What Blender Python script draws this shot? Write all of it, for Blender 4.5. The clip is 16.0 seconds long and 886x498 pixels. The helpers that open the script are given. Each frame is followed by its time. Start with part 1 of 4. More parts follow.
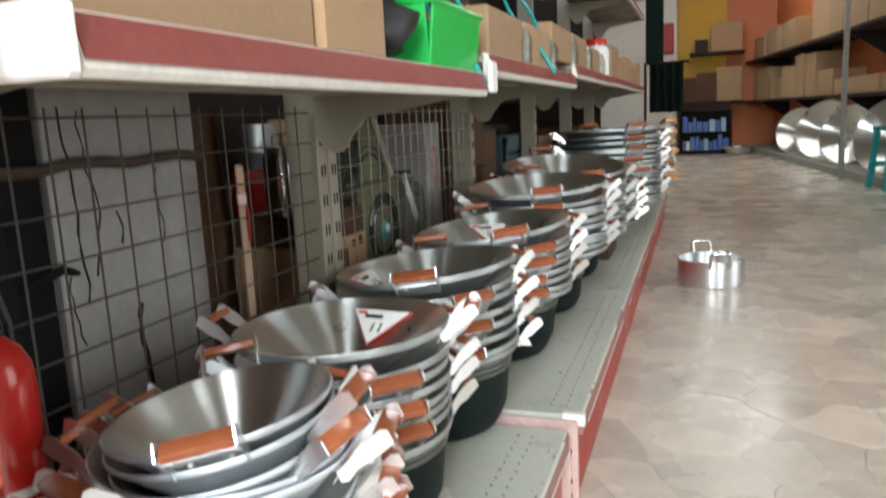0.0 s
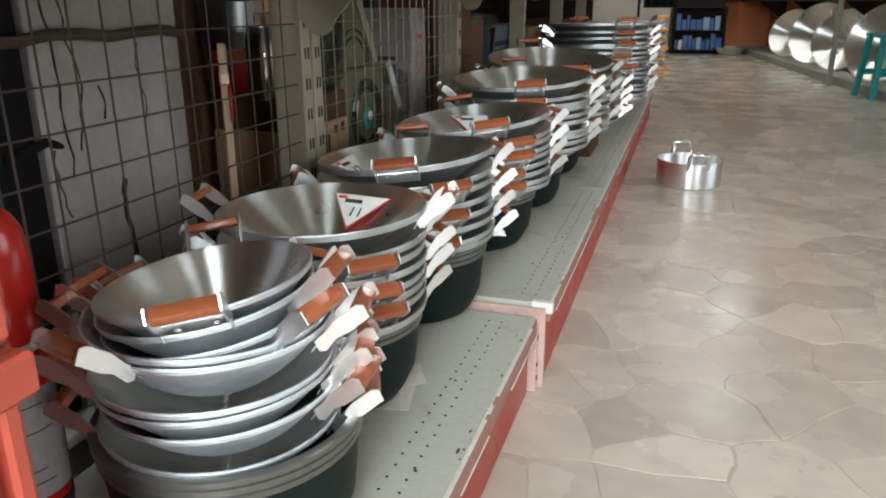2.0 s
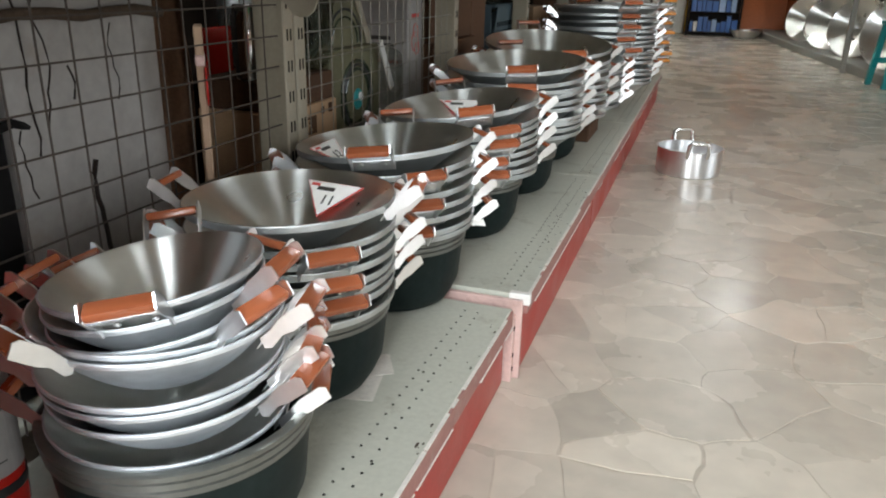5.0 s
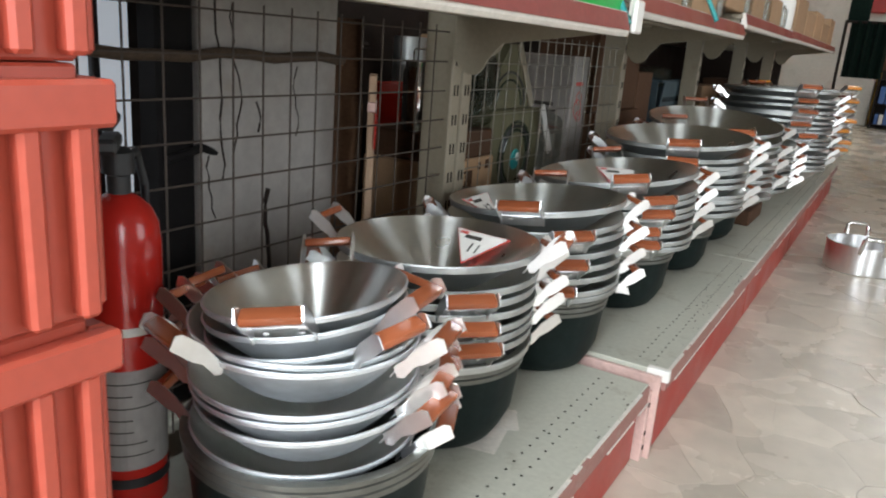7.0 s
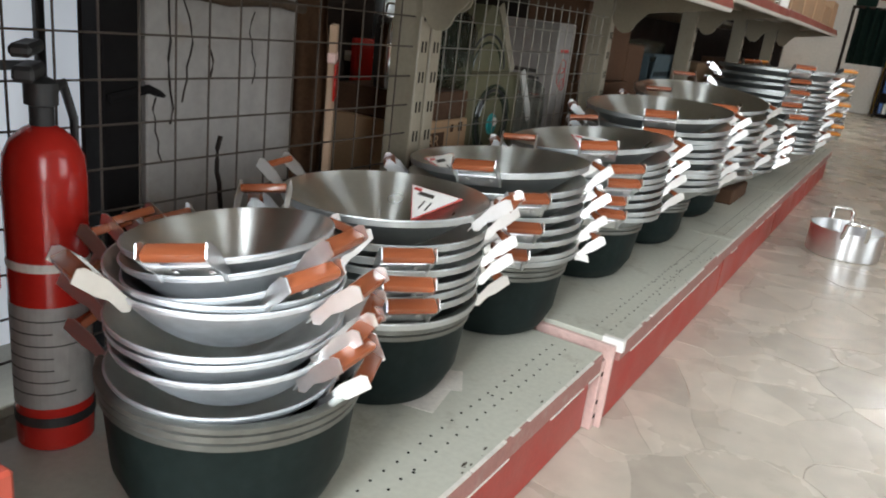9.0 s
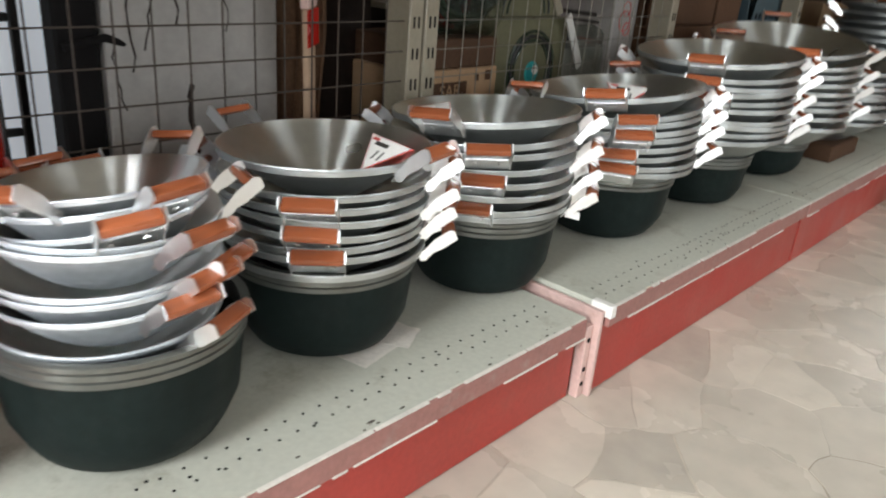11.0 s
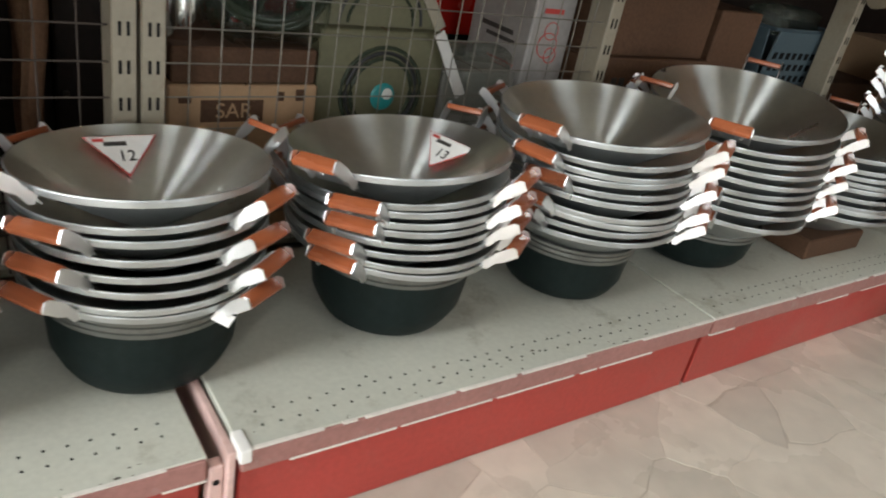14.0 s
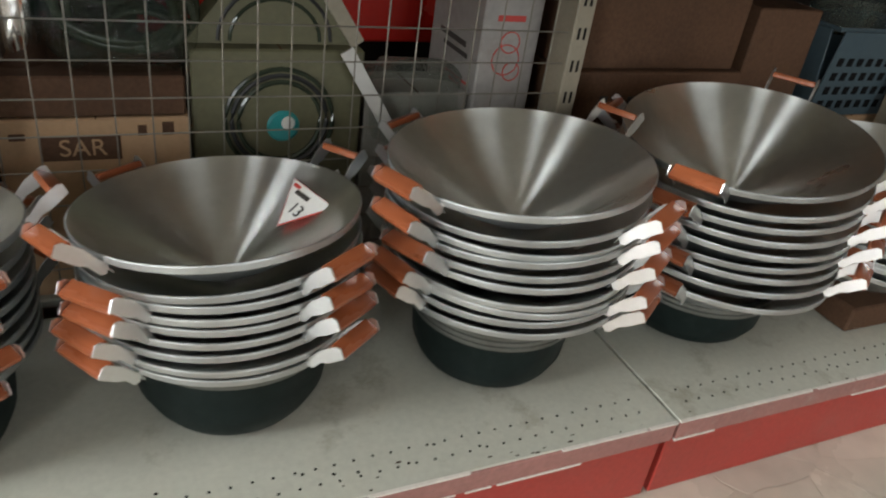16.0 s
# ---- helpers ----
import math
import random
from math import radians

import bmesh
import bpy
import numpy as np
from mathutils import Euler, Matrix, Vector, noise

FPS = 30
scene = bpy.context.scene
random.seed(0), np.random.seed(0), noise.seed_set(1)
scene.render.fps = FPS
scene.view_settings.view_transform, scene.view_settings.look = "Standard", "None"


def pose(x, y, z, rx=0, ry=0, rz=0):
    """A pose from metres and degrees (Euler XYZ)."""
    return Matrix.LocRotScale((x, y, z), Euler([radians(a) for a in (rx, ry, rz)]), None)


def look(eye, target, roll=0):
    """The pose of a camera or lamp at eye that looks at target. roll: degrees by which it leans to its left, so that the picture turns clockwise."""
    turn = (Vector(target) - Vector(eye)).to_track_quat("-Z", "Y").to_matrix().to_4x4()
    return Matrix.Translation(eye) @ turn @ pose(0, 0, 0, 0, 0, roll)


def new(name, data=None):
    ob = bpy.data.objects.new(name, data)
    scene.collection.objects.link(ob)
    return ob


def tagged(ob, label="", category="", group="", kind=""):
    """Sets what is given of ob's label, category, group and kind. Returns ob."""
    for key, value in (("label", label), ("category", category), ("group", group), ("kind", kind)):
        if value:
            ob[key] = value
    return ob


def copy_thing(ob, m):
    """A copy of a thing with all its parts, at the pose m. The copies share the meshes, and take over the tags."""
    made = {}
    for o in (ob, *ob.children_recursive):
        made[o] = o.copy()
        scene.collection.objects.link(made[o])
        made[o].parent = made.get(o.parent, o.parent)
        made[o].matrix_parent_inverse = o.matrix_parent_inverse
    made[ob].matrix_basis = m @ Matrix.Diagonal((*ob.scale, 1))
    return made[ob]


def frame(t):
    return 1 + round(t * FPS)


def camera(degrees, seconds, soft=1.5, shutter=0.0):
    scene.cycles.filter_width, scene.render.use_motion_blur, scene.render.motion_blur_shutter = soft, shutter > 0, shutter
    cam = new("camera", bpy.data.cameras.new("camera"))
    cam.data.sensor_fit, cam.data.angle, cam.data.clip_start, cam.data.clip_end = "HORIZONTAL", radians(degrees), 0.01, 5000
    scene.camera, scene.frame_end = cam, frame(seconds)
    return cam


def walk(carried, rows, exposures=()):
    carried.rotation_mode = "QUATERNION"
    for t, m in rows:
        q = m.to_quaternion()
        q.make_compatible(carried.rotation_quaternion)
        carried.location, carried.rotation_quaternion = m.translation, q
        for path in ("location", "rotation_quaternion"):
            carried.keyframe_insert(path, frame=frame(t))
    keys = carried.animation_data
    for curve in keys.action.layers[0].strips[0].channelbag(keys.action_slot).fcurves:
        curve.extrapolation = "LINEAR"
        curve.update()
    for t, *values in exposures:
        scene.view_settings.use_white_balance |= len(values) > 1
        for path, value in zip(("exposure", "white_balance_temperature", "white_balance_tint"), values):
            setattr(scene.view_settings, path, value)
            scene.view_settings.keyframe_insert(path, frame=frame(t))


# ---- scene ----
cam = camera(61.8, 16.0, soft=2.0, shutter=0.5)
METRES, EYE, TILT, LEAN, TURN = 2.03, 0.69, 0.0, 0.0, 20.2
PATH = [
    (0, (0.186, 0.307, 0.669), (-0.464, 2.167, 0.323), -2.8),
    (0.5, (0.18, 0.296, 0.641), (-0.409, 2.149, 0.17), -1.1),
    (1, (0.185, 0.276, 0.629), (-0.392, 2.135, 0.168), 2.3),
    (1.5, (0.191, 0.286, 0.64), (-0.353, 2.113, 0.034), 0.9),
    (2, (0.2, 0.28, 0.671), (-0.387, 2.085, 0.042), -0.2),
    (2.5, (0.216, 0.248, 0.685), (-0.403, 2.034, 0.032), 0.2),
    (3, (0.242, 0.222, 0.699), (-0.43, 1.999, 0.075), 0.9),
    (3.5, (0.258, 0.232, 0.696), (-0.338, 2.032, 0.06), 2.1),
    (3.7, (0.256, 0.241, 0.695), (-0.322, 2.043, 0.047), 1.9),
    (5.8, (0.224, 0.332, 0.68), (-0.424, 2.091, -0.017), 1.4),
    (6, (0.216, 0.315, 0.672), (-0.481, 2.059, -0.016), 2.4),
    (6.5, (0.22, 0.298, 0.676), (-0.619, 2.017, 0.092), 2.5),
    (7, (0.251, 0.301, 0.674), (-0.725, 1.961, 0.134), 4.4),
    (7.5, (0.284, 0.32, 0.669), (-0.52, 2.077, 0.15), 6.1),
    (8, (0.293, 0.324, 0.665), (-0.53, 2.068, 0.134), 6.6),
    (8.5, (0.303, 0.318, 0.659), (-0.667, 1.967, 0.078), 6.4),
    (8.7, (0.299, 0.33, 0.657), (-0.647, 1.985, 0.054), 7.1),
    (10.8, (0.491, 0.493, 0.646), (-0.733, 1.914, -0.049), 5.4),
    (11, (0.499, 0.547, 0.664), (-0.737, 1.924, -0.096), 4.8),
    (11.5, (0.507, 0.691, 0.715), (-0.765, 1.959, -0.163), 2.6),
    (12, (0.534, 0.789, 0.727), (-0.757, 2.033, -0.16), 4.9),
    (12.5, (0.547, 0.924, 0.756), (-0.693, 2.232, -0.11), 10.9),
    (13, (0.547, 1.026, 0.76), (-0.743, 2.288, -0.103), 9.6),
    (13.5, (0.57, 1.11, 0.778), (-0.792, 2.301, -0.073), 10.0),
    (14, (0.625, 1.238, 0.805), (-0.768, 2.352, -0.1), 11.7),
    (14.5, (0.636, 1.335, 0.834), (-0.813, 2.371, -0.074), 9.8),
    (15, (0.601, 1.463, 0.85), (-0.919, 2.389, -0.063), 9.6),
    (15.5, (0.554, 1.573, 0.85), (-0.94, 2.467, -0.135), 9.3),
    (16, (0.557, 1.691, 0.859), (-0.976, 2.494, -0.143), 8.7),
]
EXPOSURE = [(0, 0.08, 6400, 8), (0.6, -0.12, 6400, 8), (2, -0.18, 6450, 8), (2.6, -0.26, 6450, 9), (3.5, -0.18, 6450, 9), (6.5, -0.08, 6450, 10), (8.5, 0.0, 6450, 10), (11, 0.05, 6600, 10), (12, 0.10, 6650, 10), (14.5, 0.17, 6700, 10), (16, 0.0, 6750, 10)]
walk(cam, [(t, look(eye, target, roll)) for t, eye, target, roll in PATH], EXPOSURE)


# ---- light ----
world = bpy.data.worlds.new("world")
scene.world = world
world.use_nodes = True
wn = world.node_tree.nodes
sky = wn.new("ShaderNodeTexSky")
sky.sky_type, sky.sun_disc, sky.sun_elevation, sky.sun_rotation = "NISHITA", False, radians(50), radians(160)
world.node_tree.links.new(sky.outputs[0], wn["Background"].inputs[0])
wn["Background"].inputs[1].default_value = 0.12


def area(name, eye, target, w, h, watts, colour):
    d = bpy.data.lights.new(name, "AREA")
    d.shape, d.size, d.size_y, d.energy, d.color = "RECTANGLE", w, h, watts, colour
    ob = new(name, d)
    ob.matrix_world = look(eye, target)
    return ob


area("shop_door_daylight", (-0.95, -1.75, 1.80), (-0.1, 1.8, 0.4), 0.75, 1.7, 70, (0.90, 0.96, 1.0))
area("second_door_daylight", (0.50, -1.75, 1.75), (-0.1, 1.8, 0.4), 0.85, 1.8, 138, (0.90, 0.96, 1.0))
area("side_door_daylight", (3.5, -1.75, 1.4), (0.4, 2.0, 0.4), 0.9, 2.3, 85, (0.90, 0.96, 1.0))
# added fill lamp for the far floor and the wok interiors
area("east_fill_light", (5.0, 3.2, 1.5), (0, 4.5, 0.6), 2.6, 2.2, 78, (0.92, 0.97, 1.0))


# ---- materials ----
def mat(name, base, rough=0.5, metal=0.0, var=0.12, scale=9.0, fine=90.0, bump=0.15, dirt=0.0, dirt_col=(0.08, 0.06, 0.045),
        rnd=0.0, aniso=0.0, rvar=0.12, spec=0.5):
    m = bpy.data.materials.new(name)
    m.use_nodes = True
    nt = m.node_tree
    N, L = nt.nodes, nt.links
    b = N["Principled BSDF"]
    tc = N.new("ShaderNodeTexCoord")
    n1, n2 = N.new("ShaderNodeTexNoise"), N.new("ShaderNodeTexNoise")
    n1.inputs["Scale"].default_value, n1.inputs["Detail"].default_value = scale, 5
    n2.inputs["Scale"].default_value, n2.inputs["Detail"].default_value = fine, 3
    L.new(tc.outputs["Object"], n1.inputs["Vector"])
    L.new(tc.outputs["Object"], n2.inputs["Vector"])
    add = N.new("ShaderNodeMath")
    add.operation = "ADD"
    L.new(n1.outputs[0], add.inputs[0])
    L.new(n2.outputs[0], add.inputs[1])
    mr = N.new("ShaderNodeMapRange")
    mr.inputs[1].default_value, mr.inputs[2].default_value = 0.6, 1.4
    mr.inputs[3].default_value, mr.inputs[4].default_value = 1 - var, 1 + var
    L.new(add.outputs[0], mr.inputs[0])
    val = mr.outputs[0]
    if rnd:
        oi = N.new("ShaderNodeObjectInfo")
        r2 = N.new("ShaderNodeMapRange")
        r2.inputs[3].default_value, r2.inputs[4].default_value = 1 - rnd, 1 + rnd
        L.new(oi.outputs["Random"], r2.inputs[0])
        mm = N.new("ShaderNodeMath")
        mm.operation = "MULTIPLY"
        L.new(val, mm.inputs[0])
        L.new(r2.outputs[0], mm.inputs[1])
        val = mm.outputs[0]
    vm = N.new("ShaderNodeVectorMath")
    vm.operation = "SCALE"
    vm.inputs[0].default_value = base
    L.new(val, vm.inputs["Scale"])
    col = vm.outputs[0]
    if dirt:
        n3 = N.new("ShaderNodeTexNoise")
        n3.inputs["Scale"].default_value, n3.inputs["Detail"].default_value, n3.inputs["Roughness"].default_value = scale * 2.3, 7, 0.7
        L.new(tc.outputs["Object"], n3.inputs["Vector"])
        d = N.new("ShaderNodeMapRange")
        d.inputs[1].default_value, d.inputs[2].default_value, d.inputs[4].default_value = 0.56, 0.72, dirt
        L.new(n3.outputs[0], d.inputs[0])
        mx = N.new("ShaderNodeMix")
        mx.data_type = "RGBA"
        mx.inputs[7].default_value = (*dirt_col, 1)
        L.new(d.outputs[0], mx.inputs[0])
        L.new(col, mx.inputs[6])
        col = mx.outputs[2]
    L.new(col, b.inputs["Base Color"])
    rr = N.new("ShaderNodeMapRange")
    rr.inputs[1].default_value, rr.inputs[2].default_value = 0.3, 0.7
    rr.inputs[3].default_value, rr.inputs[4].default_value = max(0.03, rough - rvar), min(1, rough + rvar)
    L.new(n1.outputs[0], rr.inputs[0])
    L.new(rr.outputs[0], b.inputs["Roughness"])
    b.inputs["Metallic"].default_value = metal
    b.inputs["Specular IOR Level"].default_value = spec
    if aniso:
        tn = N.new("ShaderNodeTangent")
        tn.direction_type, tn.axis = "RADIAL", "Z"
        L.new(tn.outputs[0], b.inputs["Tangent"])
        b.inputs["Anisotropic"].default_value = aniso
        b.inputs["Anisotropic Rotation"].default_value = 0.25
    if bump:
        bp = N.new("ShaderNodeBump")
        bp.inputs["Strength"].default_value, bp.inputs["Distance"].default_value = bump, 0.002
        L.new(n2.outputs[0], bp.inputs["Height"])
        L.new(bp.outputs[0], b.inputs["Normal"])
    return m


def wood(name, base, rough):
    m = mat(name, base, rough, var=0.2, scale=14, fine=120, bump=0.1, rnd=0.22)
    nt = m.node_tree
    for n in nt.nodes:
        if n.type == "TEX_NOISE":
            mp = nt.nodes.new("ShaderNodeMapping")
            mp.inputs["Scale"].default_value = (1, 0.12, 1)
            nt.links.new(n.inputs["Vector"].links[0].from_socket, mp.inputs["Vector"])
            nt.links.new(mp.outputs[0], n.inputs["Vector"])
    return m


def clear(name, colour, rough=0.06):
    m = bpy.data.materials.new(name)
    m.use_nodes = True
    N, L = m.node_tree.nodes, m.node_tree.links
    N.remove(N["Principled BSDF"])
    b = N.new("ShaderNodeBsdfGlossy")
    tr = N.new("ShaderNodeBsdfTransparent")
    tr.inputs[0].default_value = (*colour, 1)
    b.inputs["Color"].default_value = (0.8, 0.82, 0.8, 1)
    b.inputs["Roughness"].default_value = rough * 0.6
    fr = N.new("ShaderNodeFresnel")
    fr.inputs[0].default_value = 1.33
    nz = N.new("ShaderNodeTexNoise")
    nz.inputs["Scale"].default_value = 38
    bp = N.new("ShaderNodeBump")
    bp.inputs["Distance"].default_value = 0.006
    L.new(nz.outputs[0], bp.inputs["Height"])
    L.new(bp.outputs[0], b.inputs["Normal"])
    L.new(bp.outputs[0], fr.inputs["Normal"])
    ad = N.new("ShaderNodeMath")
    ad.operation = "ADD"
    ad.inputs[1].default_value = 0.005
    L.new(fr.outputs[0], ad.inputs[0])
    mx = N.new("ShaderNodeMixShader")
    L.new(ad.outputs[0], mx.inputs[0])
    L.new(tr.outputs[0], mx.inputs[1])
    L.new(b.outputs[0], mx.inputs[2])
    L.new(mx.outputs[0], N["Material Output"].inputs[0])
    return m


STEEL = mat("spun_steel", (0.89, 0.90, 0.865), 0.30, 1.0, 0.06, 6, 60, 0.02, rvar=0.04, aniso=1.0, rnd=0.05)
OUTER = mat("satin_aluminium", (0.47, 0.49, 0.485), 0.46, 1.0, 0.10, 8, 70, 0.05, rvar=0.08, rnd=0.14)
# lit copy of the satin aluminium: doorway brightness put into the colour
OUTER_LIT = mat("daylit_aluminium", (0.80, 0.84, 0.88), 0.52, 1.0, 0.12, 8, 70, 0.08, rvar=0.10, rnd=0.08)
PLATE = mat("polished_plate", (0.90, 0.90, 0.90), 0.33, 1.0, 0.04, 20, 150, 0.04, rvar=0.06)
ALU = mat("spun_aluminium", (0.78, 0.78, 0.78), 0.34, 1.0, 0.05, 6, 60, 0.03, rvar=0.05, aniso=0.7)
CHROME = mat("chrome", (0.88, 0.88, 0.88), 0.12, 1.0, 0.03, 10, 80, 0.0, rvar=0.04)
GRIP = wood("varnished_grip", (0.30, 0.085, 0.034), 0.26)
GRIPY = wood("pale_grip", (0.58, 0.22, 0.025), 0.35)
BLACK = mat("dusty_black_enamel", (0.008, 0.013, 0.012), 0.50, 0.0, 0.3, 7, 70, 0.1, spec=0.11, dirt=0.15, dirt_col=(0.045, 0.055, 0.05))
RIM = mat("dull_pot_rim", (0.17, 0.175, 0.16), 0.42, 0.8, 0.15, 10, 80, 0.1)
DECK = mat("grey_shelf_paint", (0.47, 0.47, 0.40), 0.42, 0.0, 0.10, 3.5, 120, 0.08, dirt=0.75, dirt_col=(0.23, 0.195, 0.135))
RED = mat("red_shelf_paint", (0.36, 0.042, 0.032), 0.42, 0.0, 0.16, 6, 110, 0.08, dirt=0.18, dirt_col=(0.24, 0.1, 0.08))
STRIP = mat("faded_red_strip", (0.215, 0.05, 0.043), 0.45, 0.0, 0.2, 6, 110, 0.08, dirt=0.35, dirt_col=(0.2, 0.1, 0.085))
DUSTRED = mat("dusty_red_lip", (0.30, 0.14, 0.12), 0.55, 0.0, 0.2, 9, 120, 0.15, dirt=0.5, dirt_col=(0.36, 0.30, 0.26))
CREAM = mat("cream_enamel", (0.27, 0.235, 0.175), 0.42, 0.0, 0.12, 7, 120, 0.08, dirt=0.6, dirt_col=(0.22, 0.16, 0.105))
CHIP = mat("chipped_white_edge", (0.66, 0.62, 0.56), 0.5, 0.0, 0.15, 30, 160, 0.1)
PINK = mat("pale_pink_bracket", (0.56, 0.38, 0.34), 0.45, 0.0, 0.15, 14, 120, 0.1, dirt=0.4, dirt_col=(0.35, 0.2, 0.16))
WIRE = mat("galvanised_wire", (0.24, 0.22, 0.185), 0.4, 0.7, 0.15, 30, 150, 0.0)
RUSTY = mat("rusty_wire", (0.06, 0.045, 0.035), 0.7, 0.2, 0.3, 30, 150, 0.1)
DARK = mat("dark_hole", (0.006, 0.005, 0.005), 0.85, 0.0, 0.2, spec=0.2)
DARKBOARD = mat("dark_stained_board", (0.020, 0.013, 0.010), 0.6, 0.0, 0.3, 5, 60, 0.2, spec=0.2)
CARD = mat("brown_cardboard", (0.36, 0.225, 0.125), 0.75, 0.0, 0.1, 6, 150, 0.15, dirt=0.25, dirt_col=(0.2, 0.12, 0.07), rnd=0.16)
# cardboard with the rear shade put into its colour; also seams and print
CARDDARK = mat("dark_shaded_cardboard", (0.095, 0.050, 0.029), 0.75, 0.0, 0.25, 6, 150, 0.15, rnd=0.2, spec=0.2, dirt=0.4, dirt_col=(0.05, 0.027, 0.016))
PAPER = mat("white_paper", (0.74, 0.72, 0.68), 0.6, 0.0, 0.05, 12, 120, 0.05)
INK = mat("dark_ink", (0.04, 0.035, 0.03), 0.6, 0.0, 0.1)
REDINK = mat("red_ink", (0.5, 0.05, 0.04), 0.5, 0.0, 0.1)
BOARD = mat("stained_white_board", (0.31, 0.288, 0.27), 0.55, 0.0, 0.16, 3, 60, 0.1, dirt=0.6, dirt_col=(0.21, 0.155, 0.115))
TWIG = mat("weathered_stick", (0.075, 0.052, 0.036), 0.8, 0.0, 0.35, 25, 140, 0.3, spec=0.2)
SACK = mat("brown_sacking", (0.145, 0.078, 0.045), 0.85, 0.0, 0.3, 9, 140, 0.3, spec=0.15, dirt=0.6, dirt_col=(0.06, 0.032, 0.02))
CRATE = mat("coral_plastic", (0.44, 0.075, 0.045), 0.42, 0.0, 0.1, 6, 90, 0.08, dirt=0.25, dirt_col=(0.3, 0.09, 0.06))
EXTRED = mat("glossy_red_paint", (0.42, 0.018, 0.012), 0.22, 0.0, 0.08, 6, 80, 0.03)
RUBBER = mat("black_rubber", (0.02, 0.02, 0.02), 0.5, 0.0, 0.2)
MARBLE = mat("polished_stone", (0.53, 0.475, 0.395), 0.27, 0.0, 0.16, 3.2, 15, 0.03, dirt=0.55, dirt_col=(0.40, 0.345, 0.275), rnd=0.15, rvar=0.07)
# the same stone for pieces joined into one sheet, each of its own tone
MARBLES = mat("polished_stone_sheet", (0.53, 0.475, 0.395), 0.27, 0.0, 0.16, 3.2, 15, 0.03, dirt=0.4, dirt_col=(0.43, 0.375, 0.30), rnd=0.07, rvar=0.07)
for nd in list(MARBLES.node_tree.nodes):
    if nd.type == "OBJECT_INFO":
        isl = MARBLES.node_tree.nodes.new("ShaderNodeNewGeometry")
        MARBLES.node_tree.links.new(isl.outputs["Random Per Island"], nd.outputs["Random"].links[0].to_socket)
for stone in (MARBLE, MARBLES):  # the stone's clouding runs on from piece to piece
    for nd in list(stone.node_tree.nodes):
        if nd.type == "TEX_NOISE":
            gp = stone.node_tree.nodes.new("ShaderNodeNewGeometry")
            stone.node_tree.links.new(gp.outputs["Position"], nd.inputs["Vector"])
MORTAR = mat("stone_joint", (0.44, 0.385, 0.312), 0.30, 0.0, 0.22, 4, 30, 0.03, dirt=0.7, dirt_col=(0.30, 0.25, 0.19), rvar=0.07)
ORANGE = mat("orange_wall_paint", (0.58, 0.17, 0.055), 0.6, 0.0, 0.1, 2, 40, 0.1, dirt=0.3, dirt_col=(0.4, 0.14, 0.06))
YELLOW = mat("yellow_wall_paint", (0.62, 0.36, 0.03), 0.6, 0.0, 0.1, 2, 40, 0.1)
WALL = mat("dull_wall_paint", (0.55, 0.535, 0.50), 0.7, 0.0, 0.12, 2, 40, 0.12, dirt=0.3, dirt_col=(0.2, 0.17, 0.13))
TAN = mat("tan_wall_paint", (0.40, 0.27, 0.18), 0.7, 0.0, 0.12, 2, 40, 0.12)
CEIL = mat("dull_ceiling_paint", (0.50, 0.49, 0.46), 0.8, 0.0, 0.15, 2, 30, 0.1)
KERB = mat("grey_cement", (0.27, 0.26, 0.23), 0.6, 0.0, 0.15, 4, 80, 0.2)
GREEN = mat("green_plastic", (0.02, 0.42, 0.07), 0.35, 0.0, 0.06, 6, 80, 0.04)
TEAL = mat("teal_plastic", (0.02, 0.27, 0.27), 0.35, 0.0, 0.06, 6, 80, 0.04)
BLUE = mat("pale_blue_plastic", (0.30, 0.42, 0.62), 0.4, 0.0, 0.08, 6, 80, 0.04)
DKBLUE = mat("dark_blue_plastic", (0.04, 0.12, 0.36), 0.4, 0.0, 0.1, 6, 80, 0.04)
GREYBLUE = mat("grey_blue_plastic", (0.06, 0.09, 0.105), 0.4, 0.0, 0.1, 6, 80, 0.04)
OLIVE = mat("olive_card", (0.115, 0.108, 0.058), 0.6, 0.0, 0.15, 8, 100, 0.1)
BOTTLE = mat("dark_green_hose", (0.035, 0.045, 0.03), 0.18, 0.0, 0.15, 10, 80, 0.05)
GREENBLK = mat("dark_green_cloth", (0.008, 0.018, 0.014), 0.85, 0.0, 0.3, 4, 60, 0.3, spec=0.1)
REDCLOTH = mat("dark_red_panel", (0.27, 0.012, 0.012), 0.5, 0.0, 0.15, 5, 80, 0.1)
POLY = clear("clear_plastic", (0.80, 0.82, 0.79))
GLASS = clear("clear_glass", (0.93, 0.96, 0.94), 0.02)
# pale pane whose emission stands in for daylight
GLOWPANE = bpy.data.materials.new("glowing_pale_pane")
GLOWPANE.use_nodes = True
GLOWPANE.node_tree.nodes["Principled BSDF"].inputs["Roughness"].default_value = 0.5
GLOWPANE.node_tree.nodes["Principled BSDF"].inputs["Base Color"].default_value = (0.7, 0.75, 0.8, 1)
GLOWPANE.node_tree.nodes["Principled BSDF"].inputs["Emission Color"].default_value = (0.84, 0.91, 1.0, 1)
GLOWPANE.node_tree.nodes["Principled BSDF"].inputs["Emission Strength"].default_value = 0.36
TUBE = bpy.data.materials.new("lit_tube")
TUBE.use_nodes = True
TUBE.node_tree.nodes["Principled BSDF"].inputs["Emission Color"].default_value = (0.95, 1.0, 0.97, 1)
TUBE.node_tree.nodes["Principled BSDF"].inputs["Emission Strength"].default_value = 95


